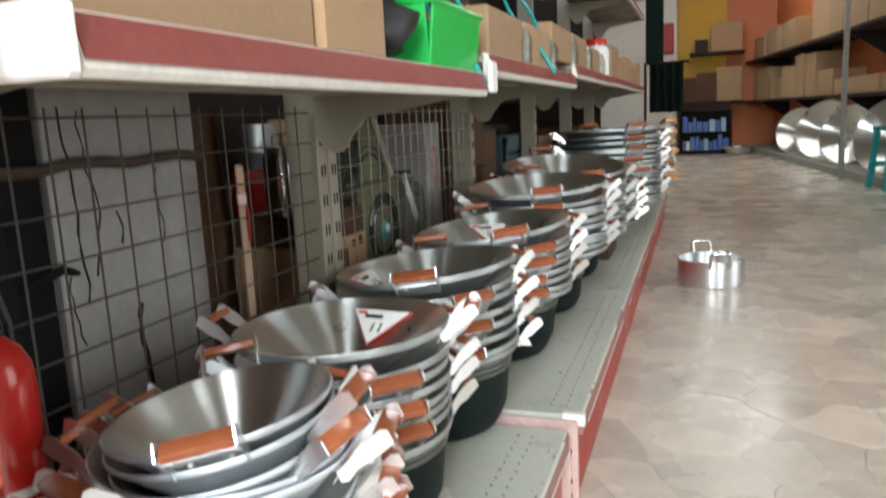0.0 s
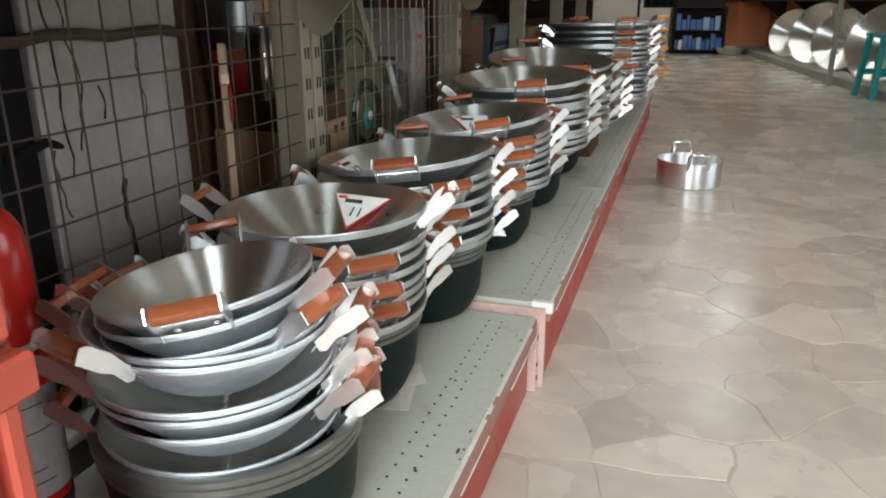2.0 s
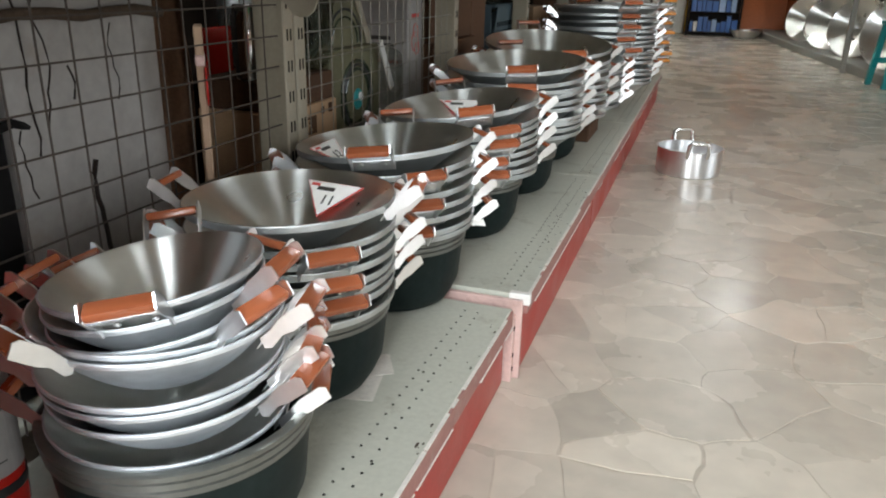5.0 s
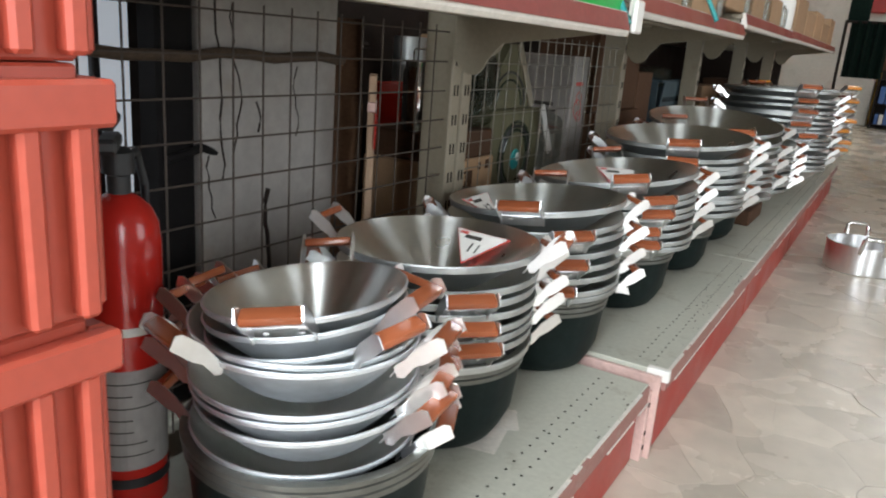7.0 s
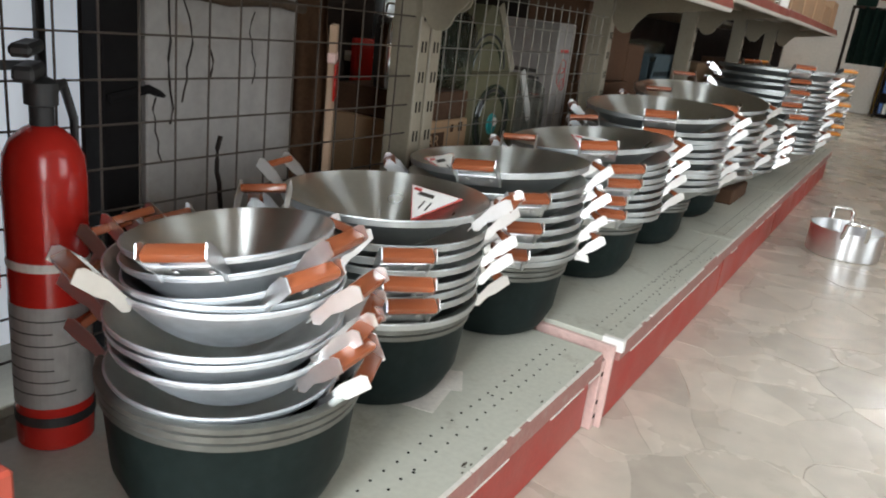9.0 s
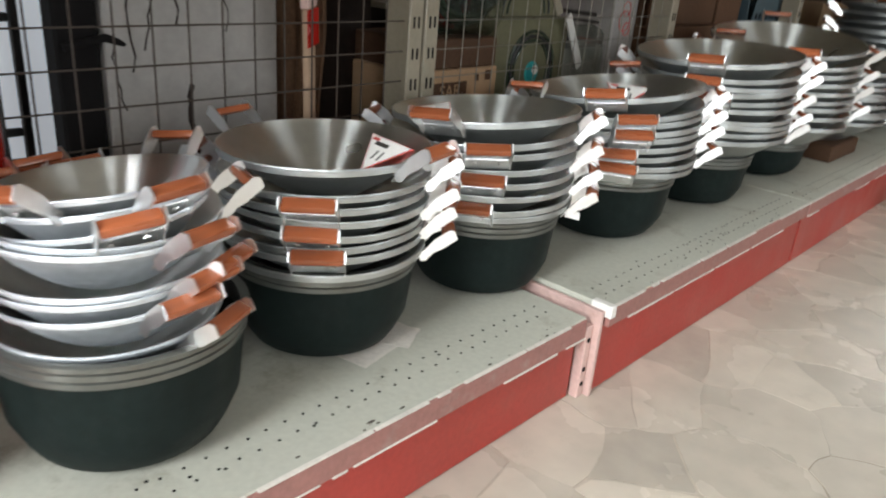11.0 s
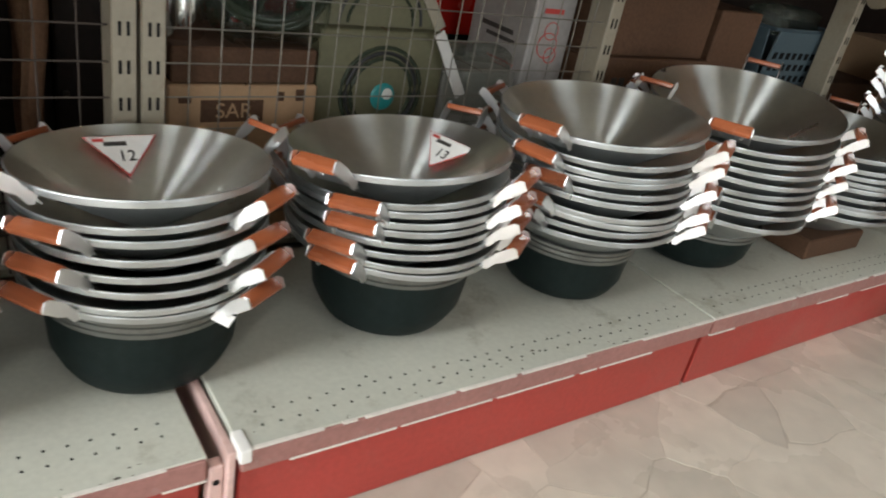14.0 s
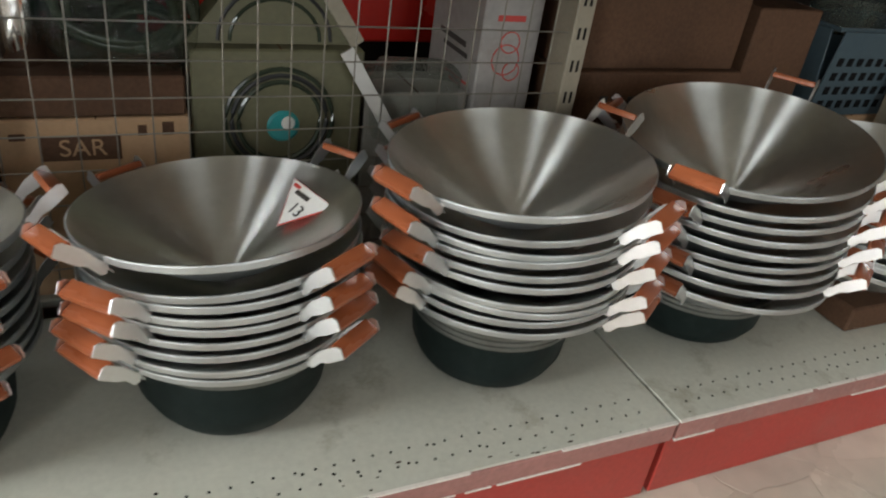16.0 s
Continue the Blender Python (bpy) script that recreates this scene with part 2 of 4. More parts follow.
# ---- mesh helpers ----
def mesh_of(bm, name, material, smooth=None):
    me = bpy.data.meshes.new(name)
    bm.normal_update()
    if smooth is not None:
        for f in bm.faces:
            f.smooth = True
        for e in bm.edges:
            e.smooth = len(e.link_faces) == 2 and e.calc_face_angle(0) < radians(smooth)
    bm.to_mesh(me)
    bm.free()
    me.materials.append(material)
    return me


def part(name, bm, material, parent=None, label="", smooth=None):
    ob = new(name, bm if isinstance(bm, bpy.types.Mesh) else mesh_of(bm, name, material, smooth))
    ob.parent = parent
    if label:
        tagged(ob, label)
    return ob


def thing(name, label, category, group="", kind="", at=None):
    return tagged(at_pose(new(name), at), label, category, group, kind)


def at_pose(ob, m):
    if m is not None:
        ob.matrix_basis = m
    return ob


def box(lo, hi, bevel=0.0, bm=None, seg=1):
    """A box between two corners, added to bm."""
    b = bmesh.new()
    bmesh.ops.create_cube(b, size=1)
    lo, hi = Vector(lo), Vector(hi)
    for v in b.verts:
        v.co = Vector(((v.co[i] + 0.5) * (hi[i] - lo[i]) + lo[i] for i in range(3)))
    if bevel:
        bmesh.ops.bevel(b, geom=b.edges[:], offset=bevel, segments=seg, affect="EDGES", profile=0.6)
    if bm is None:
        return b
    merge(bm, b)
    return bm


def merge(bm, b, m=None):
    if m is not None:
        b.transform(m)
    me = bpy.data.meshes.new("scratch")
    b.to_mesh(me)
    b.free()
    bm.from_mesh(me)
    bpy.data.meshes.remove(me)
    return bm


def lathe(profile, n=48, bm=None, closed=False):
    """Turns (radius, height) points round z. A radius of 0 closes the end."""
    b = bmesh.new()
    rings = []
    for r, z in profile:
        if r <= 1e-6:
            rings.append([b.verts.new((0, 0, z))])
        else:
            rings.append([b.verts.new((r * math.cos(2 * math.pi * k / n), r * math.sin(2 * math.pi * k / n), z)) for k in range(n)])
    pairs = list(zip(rings, rings[1:])) + ([(rings[-1], rings[0])] if closed else [])
    for a, c in pairs:
        for k in range(n):
            j = (k + 1) % n
            if len(a) == 1 and len(c) > 1:
                b.faces.new((a[0], c[j], c[k]))
            elif len(c) == 1 and len(a) > 1:
                b.faces.new((a[k], a[j], c[0]))
            elif len(a) > 1:
                b.faces.new((a[k], a[j], c[j], c[k]))
    bmesh.ops.recalc_face_normals(b, faces=b.faces[:])
    return b if bm is None else merge(bm, b)


def tube(points, r, n=8, bm=None, closed=False):
    """A round rod along points."""
    b = bmesh.new()
    P = [Vector(p) for p in points]
    rings = []
    for i, p in enumerate(P):
        a = P[i - 1] if i > 0 or closed else P[i]
        c = P[(i + 1) % len(P)] if i < len(P) - 1 or closed else P[i]
        d = (c - a).normalized()
        u = d.cross((0, 0, 1))
        u = u.normalized() if u.length > 1e-3 else Vector((1, 0, 0))
        w = d.cross(u)
        rings.append([b.verts.new(p + r * (math.cos(2 * math.pi * k / n) * u + math.sin(2 * math.pi * k / n) * w)) for k in range(n)])
    for a, c in list(zip(rings, rings[1:])) + ([(rings[-1], rings[0])] if closed else []):
        for k in range(n):
            b.faces.new((a[k], a[(k + 1) % n], c[(k + 1) % n], c[k]))
    if not closed:
        b.faces.new(rings[0][::-1])
        b.faces.new(rings[-1])
    bmesh.ops.recalc_face_normals(b, faces=b.faces[:])
    return b if bm is None else merge(bm, b)


def prism(outline, depth, bm=None):
    """An outline in x and z, thickened along y by depth, centred."""
    b = bmesh.new()
    a = [b.verts.new((x, -depth / 2, z)) for x, z in outline]
    c = [b.verts.new((x, depth / 2, z)) for x, z in outline]
    b.faces.new(a)
    b.faces.new(c[::-1])
    n = len(a)
    for k in range(n):
        b.faces.new((a[k], c[k], c[(k + 1) % n], a[(k + 1) % n]))
    bmesh.ops.recalc_face_normals(b, faces=b.faces[:])
    return b if bm is None else merge(bm, b)


def letters(text, size, name="text"):
    cu = bpy.data.curves.new(name, "FONT")
    cu.body, cu.size, cu.extrude, cu.align_x, cu.align_y = text, size, 0.0004, "CENTER", "CENTER"
    ob = bpy.data.objects.new(name, cu)
    scene.collection.objects.link(ob)
    me = bpy.data.meshes.new_from_object(ob.evaluated_get(bpy.context.evaluated_depsgraph_get()))
    bpy.data.objects.remove(ob)
    return me


# ---- room shell ----
def slab(name, lo, hi, material):
    ob = part(name, box(lo, hi), material)
    return tagged(ob, kind="structure")


floor = slab("floor", (-3.2, -3.2, -0.15), (5.2, 12.6, -0.0008), MORTAR)
tagged(floor, "polished beige crazy-paved stone floor with thin joints", "floor")
slab("ceiling", (-3.2, -3.2, 3.2), (5.2, 12.6, 3.3), CEIL)
tagged(slab("wall_west", (-3.3, -3.2, 0), (-3.2, 12.6, 3.2), WALL), "dull plastered side wall", "wall")
tagged(slab("wall_back_orange", (0.56, 12.27, 0), (1.3, 12.299, 3.2), ORANGE), "orange painted strip of the back wall", "wall")
slab("wall_back", (-3.2, 12.3, 0), (5.2, 12.45, 3.2), YELLOW)
for nm, lo, hi in (("wall_south_a", (-3.2, -2.0, 0), (-1.4, -1.9, 3.2)), ("wall_south_b", (-0.5, -2.0, 0), (0.0, -1.9, 3.2)), ("wall_south_c", (1.0, -2.0, 0), (3.0, -1.9, 3.2)),
                   ("wall_south_d", (-1.4, -2.0, 2.75), (-0.5, -1.9, 3.2)), ("wall_south_e", (0.0, -2.0, 2.75), (1.0, -1.9, 3.2)), ("wall_south_f", (3.0, -2.0, 2.6), (4.0, -1.9, 3.2)),
                   ("wall_south_g", (4.0, -2.0, 0), (5.2, -1.9, 3.2)), ("wall_east_a", (5.2, -3.2, 0), (5.3, 1.8, 3.2)),
                   ("wall_east_b", (5.2, 4.6, 0), (5.3, 12.6, 3.2)), ("wall_east_c", (5.2, 1.8, 2.7), (5.3, 4.6, 3.2))):
    # two unseen walls are tan only to warm the reflections in the woks
    slab(nm, lo, hi, TAN if nm in ("wall_south_b", "wall_south_c") else WALL)

# the skewed orange wall with its cement kerb
SKEW = math.degrees(math.atan2(0.7, 5.8))
FAR = pose(0.8, 12.3, 0, 0, 0, SKEW)  # local -y runs along the kerb towards the shop door, +x into the wall


def skewed(ob):
    ob.matrix_basis = FAR @ ob.matrix_basis
    return ob


tagged(skewed(part("wall_orange", box((0.42, -8.2, 0), (0.56, 0.3, 3.2)), ORANGE)), "orange painted wall, scuffed", "wall", kind="structure")
tagged(skewed(part("kerb", box((0.0, -8.2, -0.02), (0.42, 0.1, 0.075), 0.008), KERB)), "grey cement kerb along the orange wall", "kerb", kind="structure")


# ---- shelving ----
BAYS = [(0.60, 1.466), (1.50, 2.398), (2.402, 3.298), (3.302, 4.198), (4.202, 5.10)]
DECKS = [0.148, 0.162, 0.162, 0.162, 0.162]  # deck heights
BACK, UFRONT = -0.437, -0.133
UPPER = [0.735, 0.768, 0.797, 0.80, 0.80]
rng = random.Random(5)


def shelf_bay(k, y0, y1):
    top, FRONT = DECKS[k], -0.012 if k == 0 else 0.005
    t = thing("shelf_bay", "cream steel shop shelf bay with red kick panel" + (" and rusty wire" if k == 0 else " and wire back" if k == 1 else ""),
              "shelf", "gondola bays")
    b = box((BACK, y0, top - 0.012), (FRONT - 0.003, y1, top), 0.0015)
    part("deck", b, DECK, t, "grey-green steel deck with stains")
    part("deck_lip", box((FRONT - 0.016, y0 + 0.001, top - 0.036), (FRONT, y1 - 0.001, top - 0.002), 0.003, seg=2), DUSTRED, t, "dusty red folded lip")
    # worn pale edges along the lip
    b = bmesh.new()
    for zz in (top - 0.001, top - 0.0355):
        y = y0
        while y < y1 - 0.02:
            w = rng.uniform(0.02, 0.16)
            e = min(y + w, y1)
            s = rng.uniform(0.0005, 0.0015)
            if rng.random() < (0.92 if zz > top - 0.01 else 0.65):
                box((FRONT - 0.004, y, zz - s), (FRONT + 0.0012, e, zz + 0.0012), bm=b)
            y = e + rng.uniform(0.0, 0.03)
    tagged(part("worn_edge", b, CHIP, t, "paint worn to pale primer"), kind="stuff")
    part("kick_panel", box((FRONT - 0.032, y0 + 0.004, 0.0), (FRONT - 0.014, y1 - 0.004, top - 0.034), 0.002), RED, t, "scuffed red kick panel")
    b = bmesh.new()
    y = y0 + 0.038
    while y < y1 - 0.03:
        for x in ((-0.066, -0.090) if k == 0 else (-0.029, -0.055)):
            q = lathe([(0, 0.0006), (0.0019, 0.0006), (0.0019, 0)], 8)
            merge(b, q, Matrix.Translation((x + rng.uniform(-0.0008, 0.0008), y + rng.uniform(-0.0008, 0.0008), top)))
        y += 0.0247
    for _ in range(7 if k < 2 else 3):
        q = lathe([(0, 0.0005), (0.0016, 0.0005), (0.0024, 0)], 7)
        merge(b, q, Matrix.Translation((rng.uniform(-0.1, -0.02), rng.uniform(y0 + 0.1, y1 - 0.03), top)))
    tagged(part("perforation", b, DARK, t, "rows of small punched holes"), kind="stuff")
    # deck and kick panel of the aisle behind
    part("rear_deck", box((-0.95, y0, 0.13), (-0.508, y1, 0.145), 0.002), DECK, t)
    part("rear_panel", box((-0.94, y0 + 0.004, 0), (-0.925, y1 - 0.004, 0.13)), RED, t)
    # upper shelves
    y0u = y0 + (0.036 if k == 0 else 0)
    for n, z in enumerate((UPPER[k], UPPER[k] + 0.425)):
        b = box((BACK, y0u, z - 0.012), (UFRONT - 0.012, y1, z), 0.001)
        for x in (-0.21, -0.30, -0.38):
            box((x - 0.014, y0u + 0.01, z - 0.02), (x + 0.014, y1 - 0.01, z - 0.0121), 0.003, bm=b)
        sh = part("upper_shelf", b, CREAM, t, "cream steel upper shelf with ribbed underside")
        ed = prism([(UFRONT - 0.014, z - 0.034), (UFRONT - 0.001, z - 0.034), (UFRONT + 0.002, z - 0.029), (UFRONT + 0.002, z - 0.026), (UFRONT - 0.006, z + 0.003),
                    (UFRONT - 0.014, z + 0.003)], y1 - y0u - 0.002)
        ed.transform(Matrix.Translation((0, (y0u + y1) / 2, 0)))
        part("shelf_lip", ed, CHIP, sh, "pale folded front lip")
        st = prism([(UFRONT + 0.0026, z - 0.0245), (UFRONT + 0.0036, z - 0.0245), (UFRONT - 0.0036, z + 0.0016), (UFRONT - 0.0050, z + 0.0016)], y1 - y0u - 0.004)
        st.transform(Matrix.Translation((0, (y0u + y1) / 2, 0)))
        part("price_strip", st, STRIP, sh, "red price strip")
        for yy in (y0u + 0.012, y1 - 0.012):
            o = [(BACK + 0.004, z - 0.013), (UFRONT - 0.02, z - 0.013), (UFRONT - 0.02, z - 0.03), (-0.34, z - 0.058)]
            o += [(-0.398 + 0.03 * math.cos(a), z - 0.082 - 0.03 * math.sin(a) * 1.1) for a in (0.2, 0.7, 1.2, 1.7, 2.2, 2.7)]
            o += [(BACK + 0.004, z - 0.09)]
            q = prism(o, 0.004)
            q.transform(Matrix.Translation((0, yy, 0)))
            part("bracket", q, CREAM, t)
    # wire back
    if k < 2:
        x, wm = -0.452, RUSTY if k == 0 else WIRE
        up = mesh_of(tube([(0, 0, 0.17), (0, 0, 0.70)], 0.0014 if k == 0 else 0.0012, 6), "wire", wm)
        yy = y0 + (0.0025 if k == 0 else 0.02)
        while yy < y1 - 0.01:
            part("wire", up, wm, t).location = (x, yy, 0)
            yy += 0.0510 if k == 0 else 0.0465
        across = mesh_of(tube([(0, y0 + 0.01, 0), (0, y1 - 0.01, 0)], 0.0014 if k == 0 else 0.0012, 6), "wire", wm)
        z = 0.235
        while z < 0.70:
            part("wire", across, wm, t).location = (x + 0.003, 0, z)
            z += 0.0505
    return t


def upright(parent, y, k):
    b = box((BACK - 0.06, y - 0.0165, 0.0), (BACK, y + 0.0165, 1.42), 0.002)
    ob = part("upright", b, CREAM, parent, "cream slotted upright")
    b = bmesh.new()
    z = 0.22
    while z < 0.72:
        for dy in (-0.0055, 0.0055):
            box((BACK - 0.002, y + dy - 0.0022, z - 0.0095), (BACK + 0.0007, y + dy + 0.0022, z + 0.0095), bm=b)
        z += 0.0528
    tagged(part("perforation", b, DARK, ob), kind="stuff")
    return ob


bays = [shelf_bay(k, a, b) for k, (a, b) in enumerate(BAYS)]
upright(bays[0], 0.618, 0)
upright(bays[0], 1.474, 0)
upright(bays[1], 1.513, 1)
for k in (2, 3, 4):
    upright(bays[k], BAYS[k][0] - 0.002, k)
upright(bays[4], 5.08, 5)

g = random.Random(77)
for k, (a, e) in enumerate(BAYS[:3]):
    b = bmesh.new()
    for _ in range(22 if k < 2 else 10):
        y = g.uniform(a + 0.02, e - 0.02)
        r = g.uniform(0.0008, 0.0026) * (1.5 if g.random() < 0.15 else 1)
        q = lathe([(0, 0.0003), (r, 0.0003), (r, 0.0)], 7)
        merge(b, q, Matrix.Translation(((-0.016 if k == 0 else 0.001) - r - abs(g.gauss(0, 0.012)), y, DECKS[k])) @ Matrix.Diagonal((0.6, g.uniform(0.8, 2.2), 1, 1)))
    tagged(part("rust_fleck", b, RUSTY, bays[k], "dark rust flecks along the front edge"), kind="stuff")

# bolted end bracket between the first two bays
br = thing("base_bracket", "pale pink slotted steel foot bracket with bolt holes", "bracket")
part("flange", box((-0.40, 1.487, 0.0), (-0.002, 1.4965, 0.155), 0.0015), PINK, br)
part("face", box((-0.03, 1.4685, 0.0), (-0.012, 1.4862, 0.130), 0.0015), PINK, br)
for z in (0.025, 0.052, 0.105):
    q = lathe([(0, 0.001), (0.0045, 0.001), (0.0045, 0)], 10)
    q.transform(pose(-0.012, 1.477, z, 0, 90, 0))
    part("bolt_hole", q, DARK, br)
part("plastic_tip", box((-0.03, 1.4970, 0.143), (0.009, 1.512, 0.1645), 0.003, seg=2), PAPER, br, "torn white plastic end cap")
q = part("label_holder", box((UFRONT - 0.002, 1.476, 0.707), (UFRONT + 0.0075, 1.512, 0.757), 0.003), PAPER, bays[1], "white plastic clip")
q = part("end_panel", box((-0.437, 0.622, 0.700), (-0.129, 0.6355, 0.742), 0.003), PAPER, bays[0], "white end plate, rubbed")


# ---- woks ----
INCH = 0.0247 / 2


def wok_model(inches, grip=GRIP):
    R = inches * INCH
    d, bulge = (0.62 * R, 2.2) if inches < 10 else (0.585 * R, 1.35)
    root = thing("wok", "spun steel wok with two wooden grips, nested in a stack", "wok", "stacked woks")
    prof, outer = [], []
    for i in range(13):
        s = i / 12
        r = (R - 0.0030) * s
        h = -0.0030 - (d - 0.003) * (1 - s ** bulge)
        prof.append((r, h))
    prof = [(0.0, prof[0][1])] + prof[1:]
    prof += [(R - 0.0012, -0.0010), (R + 0.0002, 0.0006)]
    lip = [(R + 0.0008, 0.0010), (R + 0.0022, 0.0007), (R + 0.0026, -0.0010), (R + 0.0014, -0.0020)]
    skirt = -0.0050 if inches < 10 else -0.0085  # depth of the rolled rim
    under = [(R + 0.0010, skirt)] + [(r + 0.0004, h - 0.0018) for r, h in prof[::-1][0:-1] if h < skirt] + [(0.0, prof[0][1] - 0.0018)]
    me = mesh_of(lathe(prof + lip + under, 56), "bowl", STEEL, 38)
    me.materials.append(OUTER_LIT if inches < 10 else OUTER)
    for f in me.polygons:
        f.material_index = 1 if f.normal.z < 0 or f.center.to_2d().length > R + 0.001 else 0
    part("bowl", me, STEEL, root)
    half = 0.0305 + 0.0011 * (inches - 10)
    for side in (0, 180):
        M = pose(0, 0, 0, 0, 0, side)
        b = bmesh.new()
        # riveted base plate on the bowl's side, bent out into two end plates
        q = box((-0.0009, -half, -0.013), (0.0009, half, 0.009), 0.0006)
        merge(b, q, pose(R - 0.0035, 0, -0.012, 0, 36, 0))
        for yy in (-half, half):
            o = [(0.0, -0.006), (0.006, -0.0095), (0.022, -0.0058), (0.034, -0.0082), (0.0585, -0.0080), (0.0615, 0.0040), (0.0565, 0.0080),
                 (0.033, 0.0086), (0.016, 0.0046), (0.003, 0.0040)]
            q = prism([(u, w * 1.02) for u, w in o], 0.0016)
            merge(b, q, Matrix.Translation((R - 0.007, yy, -0.016)) @ pose(0, 0, 0, 0, -38, 0))
            q = lathe([(0, 0.002), (0.003, 0.0013), (0.0035, 0)], 8)
            merge(b, q, Matrix.Translation((R - 0.001, yy * 0.55, -0.012)) @ pose(0, 0, 0, 0, 126, 0))
        b.transform(M)
        h = part("handle", b, PLATE, root, "bright steel handle bracket")
        hw = 0.0043 + 0.00048 * inches
        q = box((-hw, -half + 0.0014, -0.0046), (hw, half - 0.0014, 0.0046), 0.0030, seg=2)
        q.transform(M @ Matrix.Translation((R + 0.0330, 0, 0.0155)) @ pose(0, 0, 0, 0, 22, 0))
        part("grip", q, grip, h, "varnished orange-brown wooden grip", smooth=50)
    return root


MODELS = {}


def wok(inches, m, grip=GRIP):
    key = (inches, grip.name)
    if key not in MODELS:
        MODELS[key] = wok_model(inches, grip)
        MODELS[key].matrix_basis = m
        return MODELS[key]
    return copy_thing(MODELS[key], m)


def lean(a, b):
    """A turn by which the level rim rises by a along x and by b along y."""
    n = Vector((-a, -b, 1)).normalized()
    return Vector((0, 0, 1)).rotation_difference(n).to_matrix().to_4x4()


def stack(inches, x, y, low, high, n, turn, top, tip=(0, 0), wob=0.026, grip=GRIP, seed=1, spread=84):
    g = random.Random(seed)
    for i in range(n):
        s = i / max(1, n - 1)
        z = low + (high - 0.013 - low) * s + (0.013 if i == n - 1 else 0)
        z += g.uniform(-0.0035, 0.0035) if 0 < i < n - 1 else 0
        k = s * s
        a = top if i == n - 1 else turn + (spread if (n - 1 - i) % 2 else 0) + g.uniform(-5, 5)
        m = Matrix.Translation((x + g.uniform(-0.0015, 0.0015) - 0.3 * tip[0] * (z - low), y + g.uniform(-0.0015, 0.0015) - 0.3 * tip[1] * (z - low), z))
        m = m @ lean(tip[0] * k + g.uniform(-wob, wob), tip[1] * k + g.uniform(-wob, wob)) @ pose(0, 0, 0, 0, 0, a)
        wok(inches, m, grip)


def black_pot(x, y, z, rb, rt, h):
    t = thing("cooking_pot", "dusty black round cooking pot with grey rim under woks", "pot", "black pots", at=pose(x, y, z))
    prof = [(0, 0.001), (rb - 0.028, 0.0), (rb - 0.013, 0.003), (rb - 0.001, 0.010), (rb + (rt - rb) * 0.30, h * 0.17), (rb + (rt - rb) * 0.72, h * 0.34), (rt - 0.004, h * 0.55),
            (rt, h - 0.026), (rt - 0.003, h - 0.026), (rb - 0.012, 0.014), (0, 0.006)]
    part("body", lathe(prof, 48), BLACK, t, smooth=40)
    rp = [(rt - 0.002, h - 0.0262), (rt + 0.003, h - 0.025), (rt + 0.0035, h - 0.019), (rt + 0.0012, h - 0.0175), (rt + 0.0045, h - 0.0155), (rt + 0.0045, h - 0.0095),
          (rt + 0.002, h - 0.008), (rt + 0.006, h - 0.006), (rt + 0.0062, h - 0.001), (rt + 0.003, h), (rt - 0.004, h - 0.001), (rt - 0.004, h - 0.0262)]
    part("rim", lathe(rp, 48, closed=True), RIM, t, "ridged dull grey metal rim", smooth=50)
    return t


black_pot(-0.200, 0.832, 0.148, 0.100, 0.125, 0.148)
black_pot(-0.240, 1.128, 0.148, 0.098, 0.124, 0.140)
black_pot(-0.232, 1.450, 0.148, 0.098, 0.122, 0.138)
black_pot(-0.222, 1.816, 0.162, 0.098, 0.126, 0.136)
black_pot(-0.214, 2.190, 0.162, 0.098, 0.120, 0.120)
black_pot(-0.230, 2.590, 0.162, 0.106, 0.130, 0.104)

# an untidy pile of small woks on the first pot
for inch, dx, dy, z, tip, a in ((9, 0.006, -0.004, 0.302, (-0.03, 0.02), 24), (9, 0.008, 0.0, 0.333, (0.02, 0.05), 4), (9, 0.002, 0.0, 0.346, (0.02, 0.03), 16),
                                (9, 0.0, 0.0, 0.354, (0.0, 0.02), -152), (9, 0.0, 0.002, 0.391, (0.01, 0.0), 14), (9, -0.004, 0.004, 0.399, (-0.02, 0.0), -104),
                                (8, 0.002, 0.002, 0.403, (0.10, 0.10), -12), (8, -0.006, 0.006, 0.415, (0.13, 0.06), 6), (8, -0.008, 0.008, 0.428, (0.13, 0.04), -60)):
    wok(inch, Matrix.Translation((-0.208 + dx, 0.826 + dy, z)) @ lean(*tip) @ pose(0, 0, 0, 0, 0, a))

stack(11, -0.246, 1.132, 0.292, 0.417, 8, -42, 13, (0.0, -0.02), seed=2)
stack(12, -0.245, 1.455, 0.298, 0.430, 8, -50, -74, (0.10, 0.013), seed=3)
stack(13, -0.222, 1.809, 0.318, 0.443, 9, -52, -64, (0.10, 0.07), seed=4)
stack(14, -0.205, 2.188, 0.330, 0.494, 10, -70, -72, (0.03, 0.065), seed=5, spread=104)
stack(15, -0.205, 2.578, 0.318, 0.512, 9, -66, -60, (-0.03, 0.10), seed=6, spread=98)
stack(16, -0.220, 3.000, 0.288, 0.432, 9, -62, -62, (0.0, 0.03), seed=7)
stack(17, -0.170, 3.560, 0.300, 0.592, 15, -58, -58, (0.02, -0.01), seed=8)
stack(18, -0.140, 4.060, 0.330, 0.590, 13, -38, -38, (0.0, 0.0), grip=GRIPY, seed=9)


